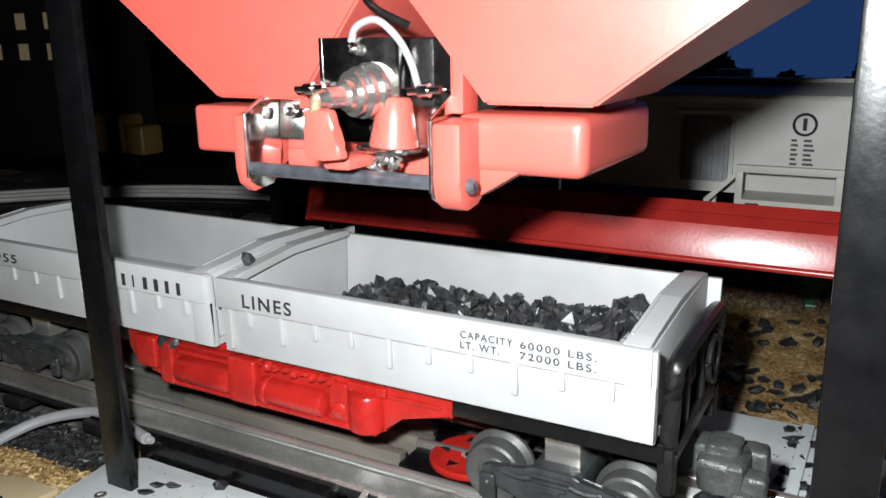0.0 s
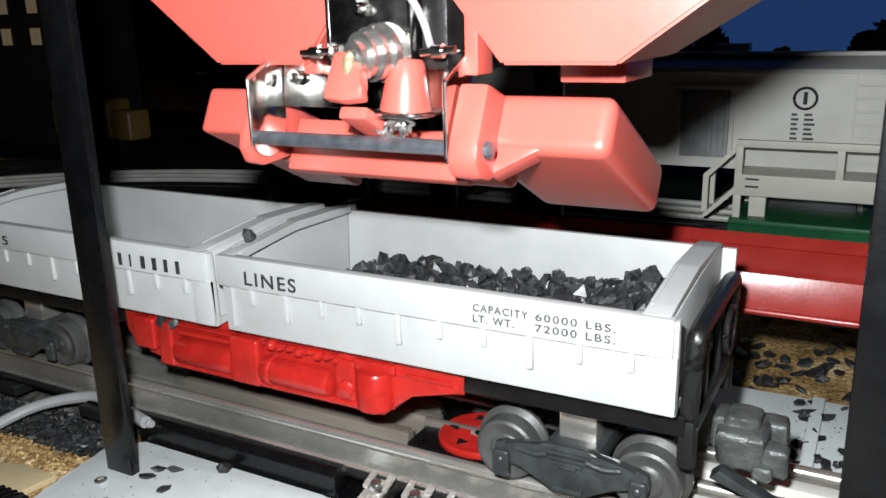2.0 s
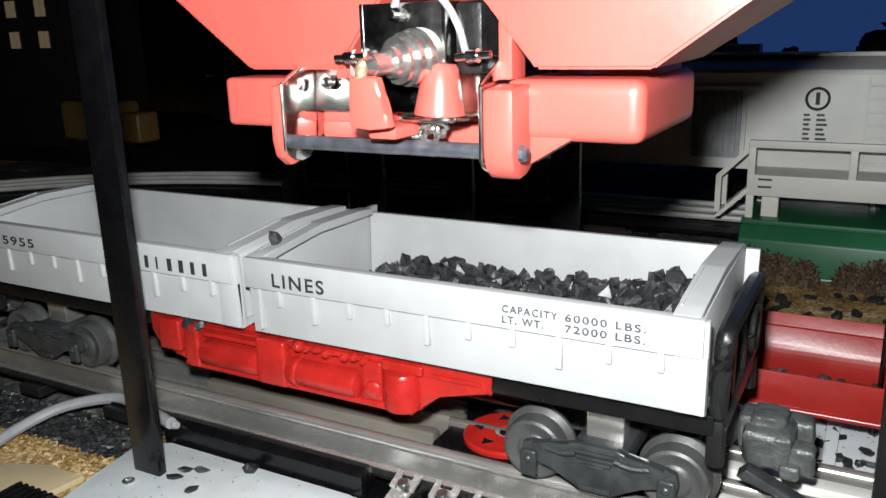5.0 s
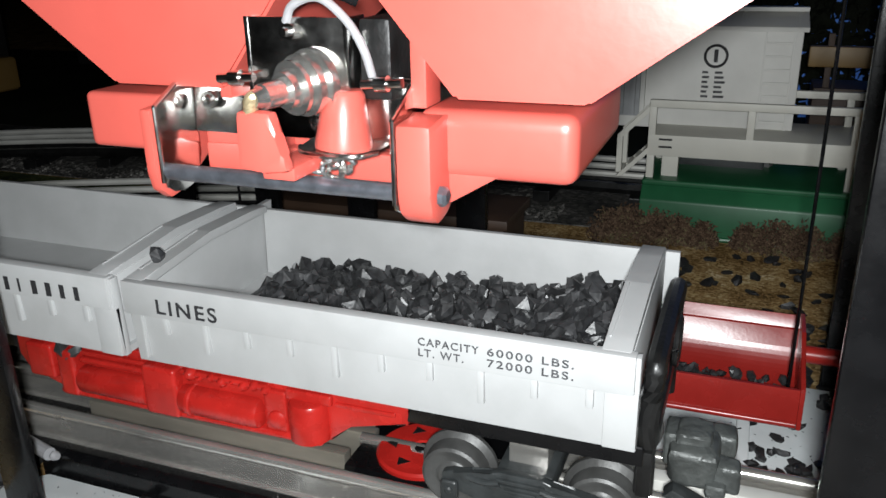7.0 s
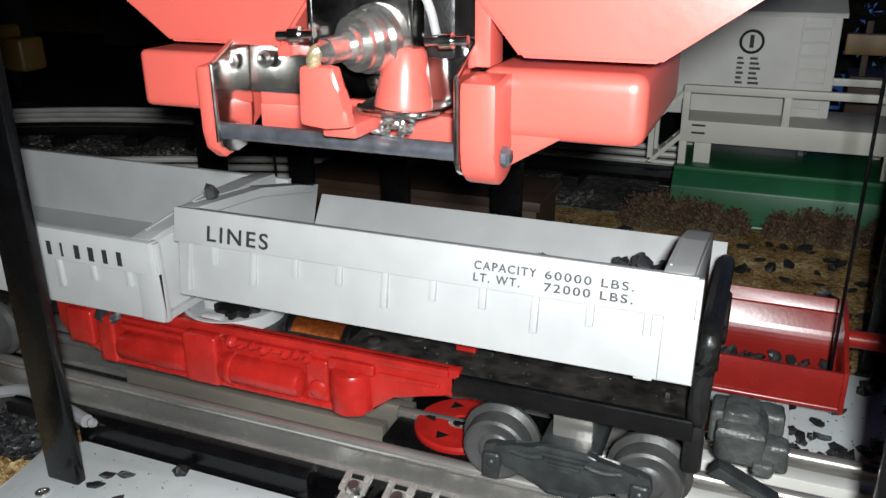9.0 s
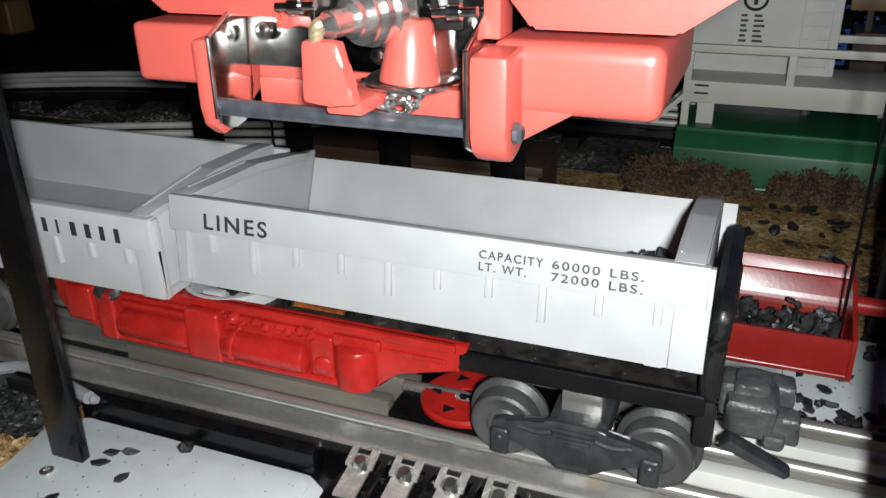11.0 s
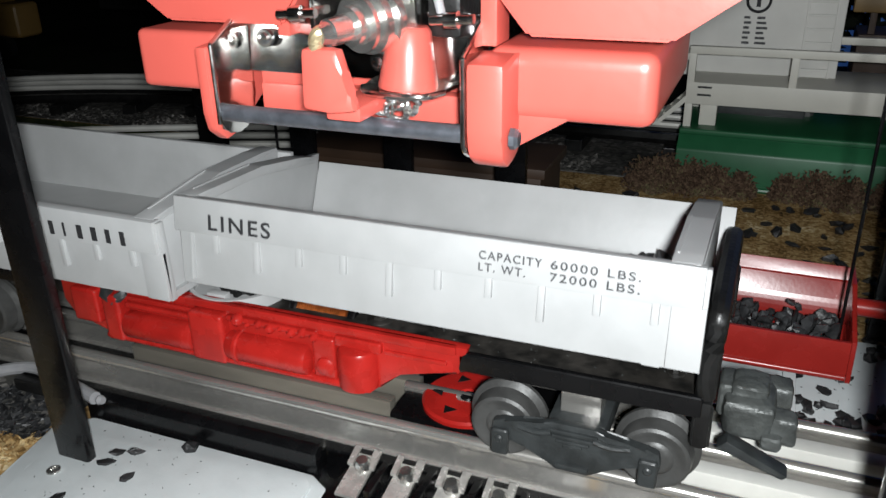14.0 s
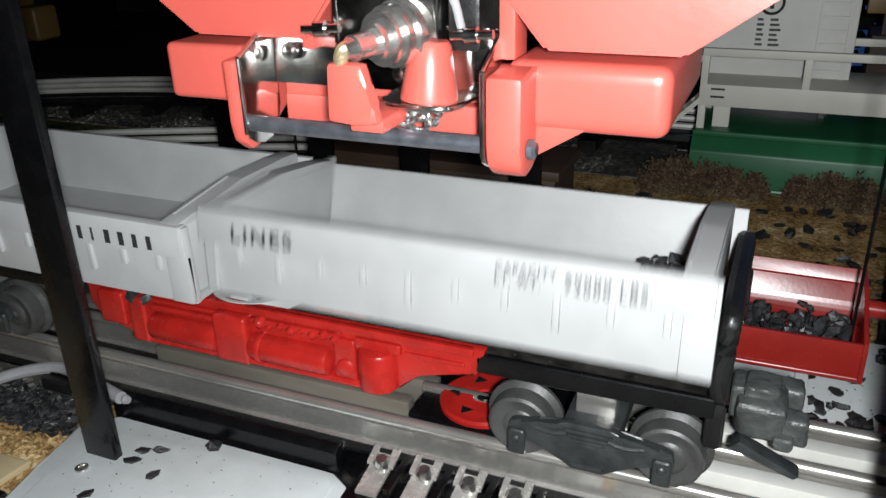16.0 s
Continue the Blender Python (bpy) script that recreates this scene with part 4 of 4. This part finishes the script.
# ---- things behind the track ----
def platform():
    p = thing("loading_platform", "cream white toy loading platform with railing and steps", "platform", (14, 23.5, 2.1))
    part("deck", box(bmesh.new(), 8.1, 24, 22.7, 27, 3.6, 4.6, 0.05), CREAM, p)
    for y in (22.7, 26.7):
        part("top_rail", box(bmesh.new(), 8.1, 24, y, y + 0.3, 5.85, 6.2, 0.05), CREAM, p)
        for x in (8.1, 12.35, 16.6, 20.8):
            part("railing_post", box(bmesh.new(), x, x + 0.32, y + 0.01, y + 0.29, 4.55, 5.9, 0.03), CREAM, p)
    for x in (8.1, 16.6, 22):
        for y in (22.72, 26.6):
            part("leg", box(bmesh.new(), x, x + 0.34, y, y + 0.34, 2.5, 3.65, 0.03), CREAM, p)
    for x in (8.75, 17.3):
        part("foot", box(bmesh.new(), x, x + 0.75, 23.2, 23.9, 2.5, 3.65, 0.04), CREAM, p)
    for y in (22.7, 24.4):
        part("handrail", prism(bmesh.new(), "y", y, y + 0.25, [(8.1, 5.9), (6.7, 4.5), (6.7, 2.7), (6.95, 2.7), (6.95, 4.4), (8.1, 5.6)]), CREAM, p, smooth=0)
        part("stringer", prism(bmesh.new(), "y", y, y + 0.25, [(6.7, 2.5), (6.95, 2.5), (8.15, 3.7), (8.15, 4.0)]), CREAM, p, smooth=0)
    for k in range(4):
        part("step", box(bmesh.new(), 6.8 + k * 0.35, 7.15 + k * 0.35, 22.95, 24.4, 2.65 + k * 0.33, 2.75 + k * 0.33, 0.02), CREAM, p)
    for z in (4.35, 4.0):
        part("slot", box(bmesh.new(), 8.6, 9.2, 22.68, 22.72, z, z + 0.09), DARKCAR, p, smooth=0)
    g = thing("green_base", "green enamelled metal base under the platform", "base", (17, 25, 0))
    part("skirt", prism(bmesh.new(), "x", 8.0, 26, [(21.7, 0.02), (29, 0.02), (29, 2.3), (22.45, 2.3), (21.9, 1.7)], 0.08), GREEN, g)
    part("top", box(bmesh.new(), 8.0, 26, 22.35, 29, 2.28, 2.55, 0.1, 3), GREEN, g)
    part("rim", rod(bmesh.new(), (8.0, 21.72, 0.14), (26, 21.72, 0.14), 0.13, 10), GREEN, g)
    return p


def boxcar():
    b = thing("boxcar", "dusty white toy boxcar with a grey ribbed door", "freight car", (4, 28, 1.78))
    bm = box(bmesh.new(), -8.5, 14.3, 25.2, 30.2, 4.4, 9.1, 0.06)
    body = part("body", bm, WHITE_CAR, b)
    part("roof", prism(bmesh.new(), "x", -8.7, 14.5, [(25.0, 9.05), (30.4, 9.05), (30.3, 9.25), (27.7, 9.75), (25.1, 9.25)], 0.04), WHITE_CAR, b, "pale weathered roof")
    for k in range(10):
        x = -8 + k * 2.45
        part("roof_rib", prism(bmesh.new(), "x", x, x + 0.14, [(25.02, 9.2), (30.35, 9.2), (27.7, 9.84)], 0.02), WHITE_CAR, b)
    part("roof_walk", box(bmesh.new(), -8.7, 14.5, 27.3, 28.1, 9.75, 9.95, 0.03), WHITE_CAR, b)
    d = part("door", box(bmesh.new(), 5.0, 7.3, 25.05, 25.2, 4.95, 8.2, 0.03), DOOR_GREY, b, "grey ribbed sliding door")
    for k in range(4):
        x = 5.15 + k * 0.55
        part("rib", box(bmesh.new(), x, x + 0.3, 24.93, 25.08, 5.05, 8.1, 0.05), DOOR_GREY, d)
    for x in (4.75, 7.4):
        part("door_latch", box(bmesh.new(), x, x + 0.14, 24.95, 25.2, 5.2, 8.0, 0.03), WHITE_CAR, d)
    part("door_rail", box(bmesh.new(), 4.6, 8.2, 25.0, 25.2, 8.3, 8.5, 0.03), WHITE_CAR, b)
    # round emblem as a plain ring with a bar in it
    bm = bmesh.new()
    n = 28
    tube(bm, [(10.65 + 0.49 * math.cos(2 * math.pi * k / n), 25.17, 7.9 + 0.49 * math.sin(2 * math.pi * k / n)) for k in range(n + 1)], 0.07, 6, 1)
    box(bm, 10.56, 10.74, 25.16, 25.2, 7.62, 8.2)
    part("emblem", bm, INK, body)
    for k in range(6):
        z = 7.2 - 0.225 * k
        bars(body, [(10.1, 10.36 + 0.06 * (k % 2), z - 0.11, z, 25.19)], INK_WORN)
        bars(body, [(10.66, 11.0 + 0.07 * (k % 3), z - 0.11, z, 25.19)], INK_WORN)
    for x in (12.7, 13.9):
        part("ladder_rail", box(bmesh.new(), x, x + 0.1, 25.02, 25.14, 4.6, 9.0, 0.02), WHITE_CAR, b)
    for k in range(7):
        part("rung", box(bmesh.new(), 12.7, 14.0, 25.03, 25.13, 4.9 + 0.6 * k, 5.0 + 0.6 * k, 0.02), WHITE_CAR, b)
    for x in (-5.5, 11.3):
        bm = box(bmesh.new(), x - 2, x + 2, 25.6, 26.0, 2.3, 3.4, 0.1)
        box(bm, x - 1.2, x + 1.2, 26, 29.5, 3.2, 4.4)
        tr = part("truck", bm, TRUCK, b)
        for dx in (-1.56, 1.56):
            part("wheel", turned(bmesh.new(), (x + dx, 26.1, 2.6), (x + dx, 26.6, 2.6), [(0, 0.7), (0.6, 0.72), (0.7, 0.85), (1, 0.85)], 24), WHEEL, tr)
    part("hatch", box(bmesh.new(), 5.6, 7.4, 29.2, 30.2, 9.3, 10.3, 0.05), WHITE_CAR, b)
    return b


def far_track(name, pts, label, rails=(-1.57, 0.0, 1.57)):
    """Three rails that follow a line of points across the table."""
    t = thing(name, label, "track", (pts[0][0], pts[0][1], 0.3))
    P = [Vector((*p, 0)) for p in pts]
    for off in rails:
        line = []
        for i, p in enumerate(P):
            d = (P[min(i + 1, len(P) - 1)] - P[max(i - 1, 0)]).normalized()
            line.append(p + Vector((-d.y, d.x, 0)) * off + Vector((0, 0, 1.62)))
        bm = tube(bmesh.new(), line, 0.17, 8, 4)
        rl = part("rail", bm, TIN, t)
        part("rail_foot", tube(bmesh.new(), [q - Vector((0, 0, 0.7)) for q in line], 0.3, 6, 4), BLACK_FRAME, rl)
    for i in range(len(P) - 1):
        a, b = P[i], P[i + 1]
        n = max(1, int((b - a).length / 4.5))
        for k in range(n):
            c = a + (b - a) * (k + 0.5) / n
            bm = box(bmesh.new(), -0.45, 0.45, -2.6, 2.6, 0.1, 0.7, 0.04)
            bmesh.ops.rotate(bm, verts=bm.verts, cent=(0, 0, 0), matrix=Matrix.Rotation(math.atan2(b.y - a.y, b.x - a.x), 3, "Z"))
            bmesh.ops.translate(bm, verts=bm.verts, vec=c)
            part("tie", bm, BLACK_FRAME, t, smooth=0)
    return t


def bushes():
    rng = random.Random(41)
    for k in (0, 1, 2, 3, 4, 6, 7, 8, 10, 11, 12, 14, 15, 16):
        x = 7.0 + k * 1.0 + rng.uniform(-0.3, 0.3)
        y = 20.9 + rng.uniform(-0.5, 0.4)
        r = rng.uniform(0.9, 1.6) * (1.25 if k < 2 else 1)
        bm = bmesh.new()
        for _ in range(1100):
            u = Vector((rng.gauss(0, 1), rng.gauss(0, 1), abs(rng.gauss(0, 0.9)))).normalized() * rng.uniform(0.05, 1.0) ** 0.4 * r * (0.75 + 0.35 * noise.noise(Vector((rng.uniform(0, 4), k, 0))))
            at = Vector((x + u.x, y + u.y * 0.8, 0.05 + u.z * 1.5))
            d = Vector((rng.gauss(0, 1), rng.gauss(0, 1), rng.gauss(0.3, 1))).normalized() * rng.uniform(0.08, 0.26)
            w = Vector((rng.gauss(0, 1), rng.gauss(0, 1), rng.gauss(0, 1))).normalized() * rng.uniform(0.03, 0.08)
            n = d.cross(w).normalized() * w.length
            vs = [bm.verts.new(at + q) for q in (d, w, n, -w - n)]
            for f in ((0, 1, 2), (0, 2, 3), (0, 3, 1), (3, 2, 1)):
                bm.faces.new([vs[i] for i in f])
        ob = part("bush", bm, BUSH, None, "clump of brown lichen brush before the green base", at=(x, y, 0), smooth=0)
        tagged(ob, category="bush", group="lichen bushes", kind="stuff")


def gravel(name, n, area, z, size, material, label, seed):
    rng = random.Random(seed)
    bm = bmesh.new()
    for _ in range(n):
        x, y = rng.uniform(area[0], area[1]), rng.uniform(area[2], area[3])
        q = [Vector((rng.uniform(-1, 1), rng.uniform(-1, 1), rng.uniform(0, 1))) * size * rng.uniform(0.7, 1.3) for _ in range(5)]
        vs = [bm.verts.new(Vector((x, y, z)) + p) for p in q]
        for f in ((0, 1, 2), (0, 2, 3), (0, 3, 1), (4, 2, 1), (4, 3, 2), (4, 1, 3)):
            bm.faces.new([vs[i] for i in f])
    ob = part(name, bm, material, None, label, smooth=0)
    return tagged(ob, category="gravel", kind="stuff")


def near_clutter():
    w = part("wire", tube(bmesh.new(), [(-3.3, -2.55, 1.1), (-4.6, -2.2, 1.05), (-6.3, -1.85, 0.95), (-7.8, -2.6, 0.7), (-8.4, -3.8, 0.4), (-8.3, -5.5, 0.2), (-8.0, -8, 0.15)], 0.17), CABLE, None, "grey insulated wire looped beside the track")
    tagged(w, category="wire")
    g = part("wire_grommet", turned(bmesh.new(), (-3.2, -2.56, 1.1), (-3.02, -2.57, 1.1), [(0, 0.1), (0.4, 0.13), (1, 0.09)], 18), CABLE, None, "grey wire end at the tower base")
    tagged(g, category="wire end")
    f = part("tan_board", prism(bmesh.new(), "z", 0.02, 0.2, [(-9.5, -7.5), (-5.0, -7.5), (-4.6, -4.6), (-6.0, -4.6), (-9.5, -6.0)], 0.03), TAN, None, "pale tan board beside the base plate")
    tagged(f, category="board")
    k = thing("control_box", "black ribbed box before the base plate", "box", (-4.2, -6.3, 0))
    part("housing", box(bmesh.new(), -5.2, -3.75, -8.5, -5.9, 0.05, 0.55, 0.08), BLACK, k)
    for i in range(6):
        part("rib", box(bmesh.new(), -5.15 + i * 0.24, -5.03 + i * 0.24, -8.4, -6.0, 0.5, 0.68, 0.03), BLACK, k)


def background():
    # dark houses with lit windows
    for hx, hy, w, h in ((-70, 41, 16, 17), (-95, 52, 14, 20)):
        o = thing("toy_house", "dark toy house with dimly lit windows", "house", (hx, hy, 0), "far houses")
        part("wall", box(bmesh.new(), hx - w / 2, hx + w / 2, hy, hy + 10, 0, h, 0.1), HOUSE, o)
        part("roof", prism(bmesh.new(), "x", hx - w / 2 - 0.6, hx + w / 2 + 0.6, [(hy - 0.8, h), (hy + 10.8, h), (hy + 5, h + 5)]), BROWN, o)
        for i in range(3):
            for j in range(2):
                x, z = hx - w / 2 + 2.2 + i * 4.8, h - 6.6 + j * 3.2
                wd = part("window", box(bmesh.new(), x, x + 1.9, hy - 0.15, hy + 0.05, z, z + 2.0), BROWN, o, smooth=0)
                for a in (0, 1):
                    part("pane", box(bmesh.new(), x + 0.15 + a * 0.85, x + 0.9 + a * 0.85, hy - 0.2, hy - 0.14, z + 0.15, z + 1.85), GLOW, wd, smooth=0)
    c = thing("toy_truck", "faded yellow toy truck on the far side", "truck", (-55, 36, 0))
    part("cargo_box", box(bmesh.new(), -58, -50, 36, 39, 1.8, 5.6, 0.6, 3), YELLOW, c)
    part("cab", box(bmesh.new(), -50, -47.5, 36.2, 38.8, 1.8, 4.6, 0.4, 3), YELLOW, c)
    for x in (-56.5, -49.5):
        part("wheel", turned(bmesh.new(), (x, 35.9, 1), (x, 36.6, 1), [(0, 1), (1, 1)], 20), DARKCAR, c)
    d = thing("dark_coach", "black toy railway coach with a pale roof line", "coach", (-30, 44, 1.78))
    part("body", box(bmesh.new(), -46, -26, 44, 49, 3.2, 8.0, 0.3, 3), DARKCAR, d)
    part("roof_line", box(bmesh.new(), -46, -26, 43.85, 44.0, 7.5, 7.66), DOOR_GREY, d, smooth=0)
    bars(d, [(-42 + k * 1.7, -41 + k * 1.7, 5.6, 5.9, 43.98) for k in range(6)], DOOR_GREY)
    y = thing("far_flatcar", "dark flat car with a pale yellow beam load", "freight car", (20, 31, 1.78))
    part("body", box(bmesh.new(), 15.2, 32, 29, 32, 3.4, 6.0, 0.1), BROWN, y)
    part("beam", box(bmesh.new(), 14.8, 32, 29.0, 29.6, 7.0, 8.0, 0.1), YELLOW, y)
    for k in range(5):
        part("stake", box(bmesh.new(), 15.6 + k * 3, 15.9 + k * 3, 29.2, 29.5, 3.4, 8.6, 0.03), BROWN, y)
    b = thing("brown_crate", "low dark brown wooden box behind the tower", "box", (-1, 14, 0))
    part("crate_body", box(bmesh.new(), -6, 4.2, 12.5, 15.5, 0.02, 2.9, 0.08), BROWN, b)
    part("crate_lid", box(bmesh.new(), -6.2, 4.4, 12.3, 15.7, 2.9, 3.3, 0.08), BROWN, b)


setting()
main_track()
terminal_strip()
CHUTE, TRAY, PLUNGER = tower()
BINS = dump_car()
HEAPS, REST = coal_load()
TRAY_COAL = tray_coal()
RIM_LUMP, BIN_LUMP = scattered_coal()
platform()
boxcar()
far_track("far_track", [(60, 27.7), (20, 27.7), (0, 27.7), (-14, 27.7), (-24, 27.0), (-33, 24.0), (-40, 19.0), (-46, 11.0), (-50, 0)], "curved three-rail track on dark ballast")
far_track("siding_track", [(-3, 20.5), (-9, 18.9), (-15, 16.9), (-21, 14.4), (-27, 11.3), (-34, 7), (-42, 0)], "bright siding rails behind the dump car")
bushes()
ballast_patch("dark_scenery", [(-140, 33.2), (140, 31.7), (140, 73.8), (-140, 73.8)], 0.07, HILL, "dark painted scenery behind the far track")
ballast_patch("ballast_bed", [(-60, 21.5), (6.5, 22.0), (60, 22.0), (60, 31.5), (-60, 33)], 0.09, BALLAST, "dark ballast under the far track")
ballast_patch("mossy_bed", [(-60, 16.6), (-3, 17.0), (-3, 21.6), (-60, 21.4)], 0.06, MOSS, "dark green ground foam between the tracks")
# beyond the trackside, unseen dark ground added so glossy black paint mirrors dark
ballast_patch("track_bed_dark_front", [(-60, -60), (60, -60), (60, -2.6), (9.2, -2.6), (9.2, -4.1), (4.4, -4.1), (4.4, -8.8), (-60, -8.8)], 0.03, BALLAST, "dark ballast beside the track, carried on unseen in front to darken reflections")
ballast_patch("coal_dust", [(-30, -4.0), (-5.2, -3.4), (-4.6, -2.4), (-4.6, -0.5), (-30, -0.5)], 0.05, BALLAST, "black coal dust and gravel beside the track")
gravel("gravel", 1500, (-45, 4, 21.8, 24.2), 0.1, 0.2, BALLAST, "grey stone ballast along the far rails", 3)
gravel("gravel", 900, (-14, -4.6, -3.6, -1.9), 0.05, 0.16, COAL, "black coal gravel beside the track", 4)
gravel("gravel", 500, (-9, -4.6, -4.4, -3.4), 0.02, 0.1, GROUND, "tan grit beside the track", 6)
gravel("grit", 80, (-3.0, 2.9, -6.2, -2.75), 0.54, 0.03, COAL_DARK, "fine black coal grit on the base plate", 8)
gravel("grit", 160, (12.4, 16.3, 2.45, 8.0), 0.46, 0.045, COAL_DARK, "fine black coal grit on the far plate", 9)
gravel("grit", 110, (3.6, 10.9, -1.9, 1.6), 4.12, 0.035, COUPLER, "pale dust and grit on the steel frame", 10)
near_clutter()
background()


# ---- what moves ----
TILT_A = [(0, 0), (7.55, 0), (7.7, 4.5), (8.5, 4.5), (8.6, 7.5), (8.7, 9.3), (9.1, 13), (9.6, 18), (10.1, 23), (10.6, 28), (10.75, 28), (10.8, 25), (10.9, 10), (11.0, 8.4), (11.5, 7.9), (12.5, 7.6), (13.0, 7.3), (13.5, 7.2), (13.85, 7.4), (14.0, 9.0), (14.1, 11.5), (14.5, 15.0), (15.0, 21.9), (15.5, 27.8), (15.75, 29.5), (15.85, 28), (15.93, 20), (16.0, 7.0)]
TILT_B = [(0, 0), (11.05, 0), (11.12, 3), (11.25, 0.5), (11.45, 2), (11.55, 8), (11.7, 14.5), (12.0, 15.4), (12.5, 19.6), (13.0, 26.0), (13.2, 25), (13.3, 5), (13.4, 0.5), (13.5, 0), (16.0, 0)]


def tilt_at(rows, t):
    for (a, u), (b, v) in zip(rows, rows[1:]):
        if a <= t <= b:
            return u + (v - u) * (t - a) / (b - a)
    return rows[-1][1]


def gate_of(a):
    return min(62.0, max(0.0, (a - 3.0) * 2.1))


def motions():
    # hinged chute of the tower
    swing = [(0, 0), (1.65, 0), (1.8, 17), (1.92, 26), (2.4, 26), (2.46, 1), (2.5, 0), (2.72, 0), (2.8, 17), (2.9, 26), (3.04, 24), (3.1, 0), (3.15, 4), (3.2, 16), (3.3, 24), (3.4, 16), (3.47, 1), (3.52, 0), (3.62, 0), (3.7, 9), (3.85, 14), (4.0, 0), (4.3, 0), (16.0, 0)]
    at = (0, PIVOT_GATE[1] * C, PIVOT_GATE[2] * C)
    walk(CHUTE, [(t, pose(at[0], at[1], at[2], -a)) for t, a in swing])
    # the plunger draws back while the chute hangs open
    walk(PLUNGER, [(t, pose(0.16 * C * a / 26, 0.46 * C * a / 26, 0.03 * C * a / 26)) for t, a in swing])
    # tray comes down on its strings
    drop = [(0, 5.4, 16), (1.0, 4.4, 14), (2.0, 3.4, 11), (3.0, 2.4, 8), (3.7, 1.75, 6), (4.6, 0.95, 5), (5.4, 0.5, 4), (5.8, 0.42, 3), (16.0, 0.42, 3)]
    for ob, base in ((TRAY, SEAT[TRAY.parent]), (TRAY_COAL[0], None)):
        dx = (5.95 - base.x) if base else 5.95
        walk(ob, [(t, pose(dx * C, 4.6 * C, (z + 0.85) * C, -r)) for t, z, r in drop])
    # fresh coal arrives in the tray while the load goes out
    walk(TRAY_COAL[1], [(0, pose(2.2 * C, 0.2 * C, 4.4 * C)), (7.55, pose(2.2 * C, 0.2 * C, 4.4 * C)), (9.2, pose(2.2 * C, 0.3 * C, 4.55 * C, -14)), (9.8, pose(4.6 * C, 3.2 * C, 3.2 * C, -24)), (10.3, pose(5.95 * C, 4.6 * C, 1.27 * C, -3)), (16.0, pose(5.95 * C, 4.6 * C, 1.27 * C, -3))])
    for (b, gt), rows in zip(BINS, (TILT_A, TILT_B)):
        x = SEAT[b].x * C
        z = (PIV[1] - 1.78) * C
        walk(b, [(t, pose(x, PIV[0] * C, z, -a)) for t, a in rows])
        walk(gt, [(t, pose(0, 1.4 * C, 0, -gate_of(a))) for t, a in rows])
    # the load rides in the bin, then slides over the open side into the tray
    early = [r for r in TILT_A if r[0] <= 9.1]
    for ob, x, far in HEAPS:
        rows = [(t, pose(x * C, PIV[0] * C, PIV[1] * C, -a)) for t, a in early]
        s = 0.0 if far else 0.35
        rows += [(9.4 + s, pose(x * C, 1.6 * C, 4.3 * C, -18)), (9.75 + s, pose(x * C, 3.4 * C, 3.0 * C, -28)), (10.1 + s, pose(x * C, (5.0 if far else 6.6) * C, (0.55 if far else 0.9) * C, -12)), (16.0, pose(x * C, (5.0 if far else 6.6) * C, (0.55 if far else 0.9) * C, -12))]
        walk(ob, rows)
    walk(REST, [(t, pose(9.8 * C, PIV[0] * C, PIV[1] * C, -a)) for t, a in TILT_A])

    def ride(rows, x, y, z):
        out = []
        for t, a in rows:
            q = pose(0, PIV[0] * C, PIV[1] * C, -a) @ pose(x * C, (y - PIV[0]) * C, (z - PIV[1]) * C)
            out.append((t, q))
        return out
    ra = [r for r in ride(TILT_A, 0.35, -1.75, 6.6) if r[0] <= 9.1]
    ra += [(9.8, pose(0.4 * C, 1.5 * C, 5.6 * C, -30)), (10.3, pose(0.5 * C, 5.2 * C, 1.4 * C, -60)), (16.0, pose(0.5 * C, 5.2 * C, 1.4 * C, -60))]
    walk(RIM_LUMP, ra)
    rb = [r for r in ride(TILT_B, -2.6, 0.2, 4.78) if r[0] <= 12.0]
    rb += [(12.6, pose(-2.6 * C, 2.6 * C, 4.2 * C, -40)), (13.0, pose(-2.6 * C, 5.6 * C, 1.2 * C, -80)), (16.0, pose(-2.6 * C, 5.6 * C, 1.2 * C, -80))]
    walk(BIN_LUMP, rb)


motions()
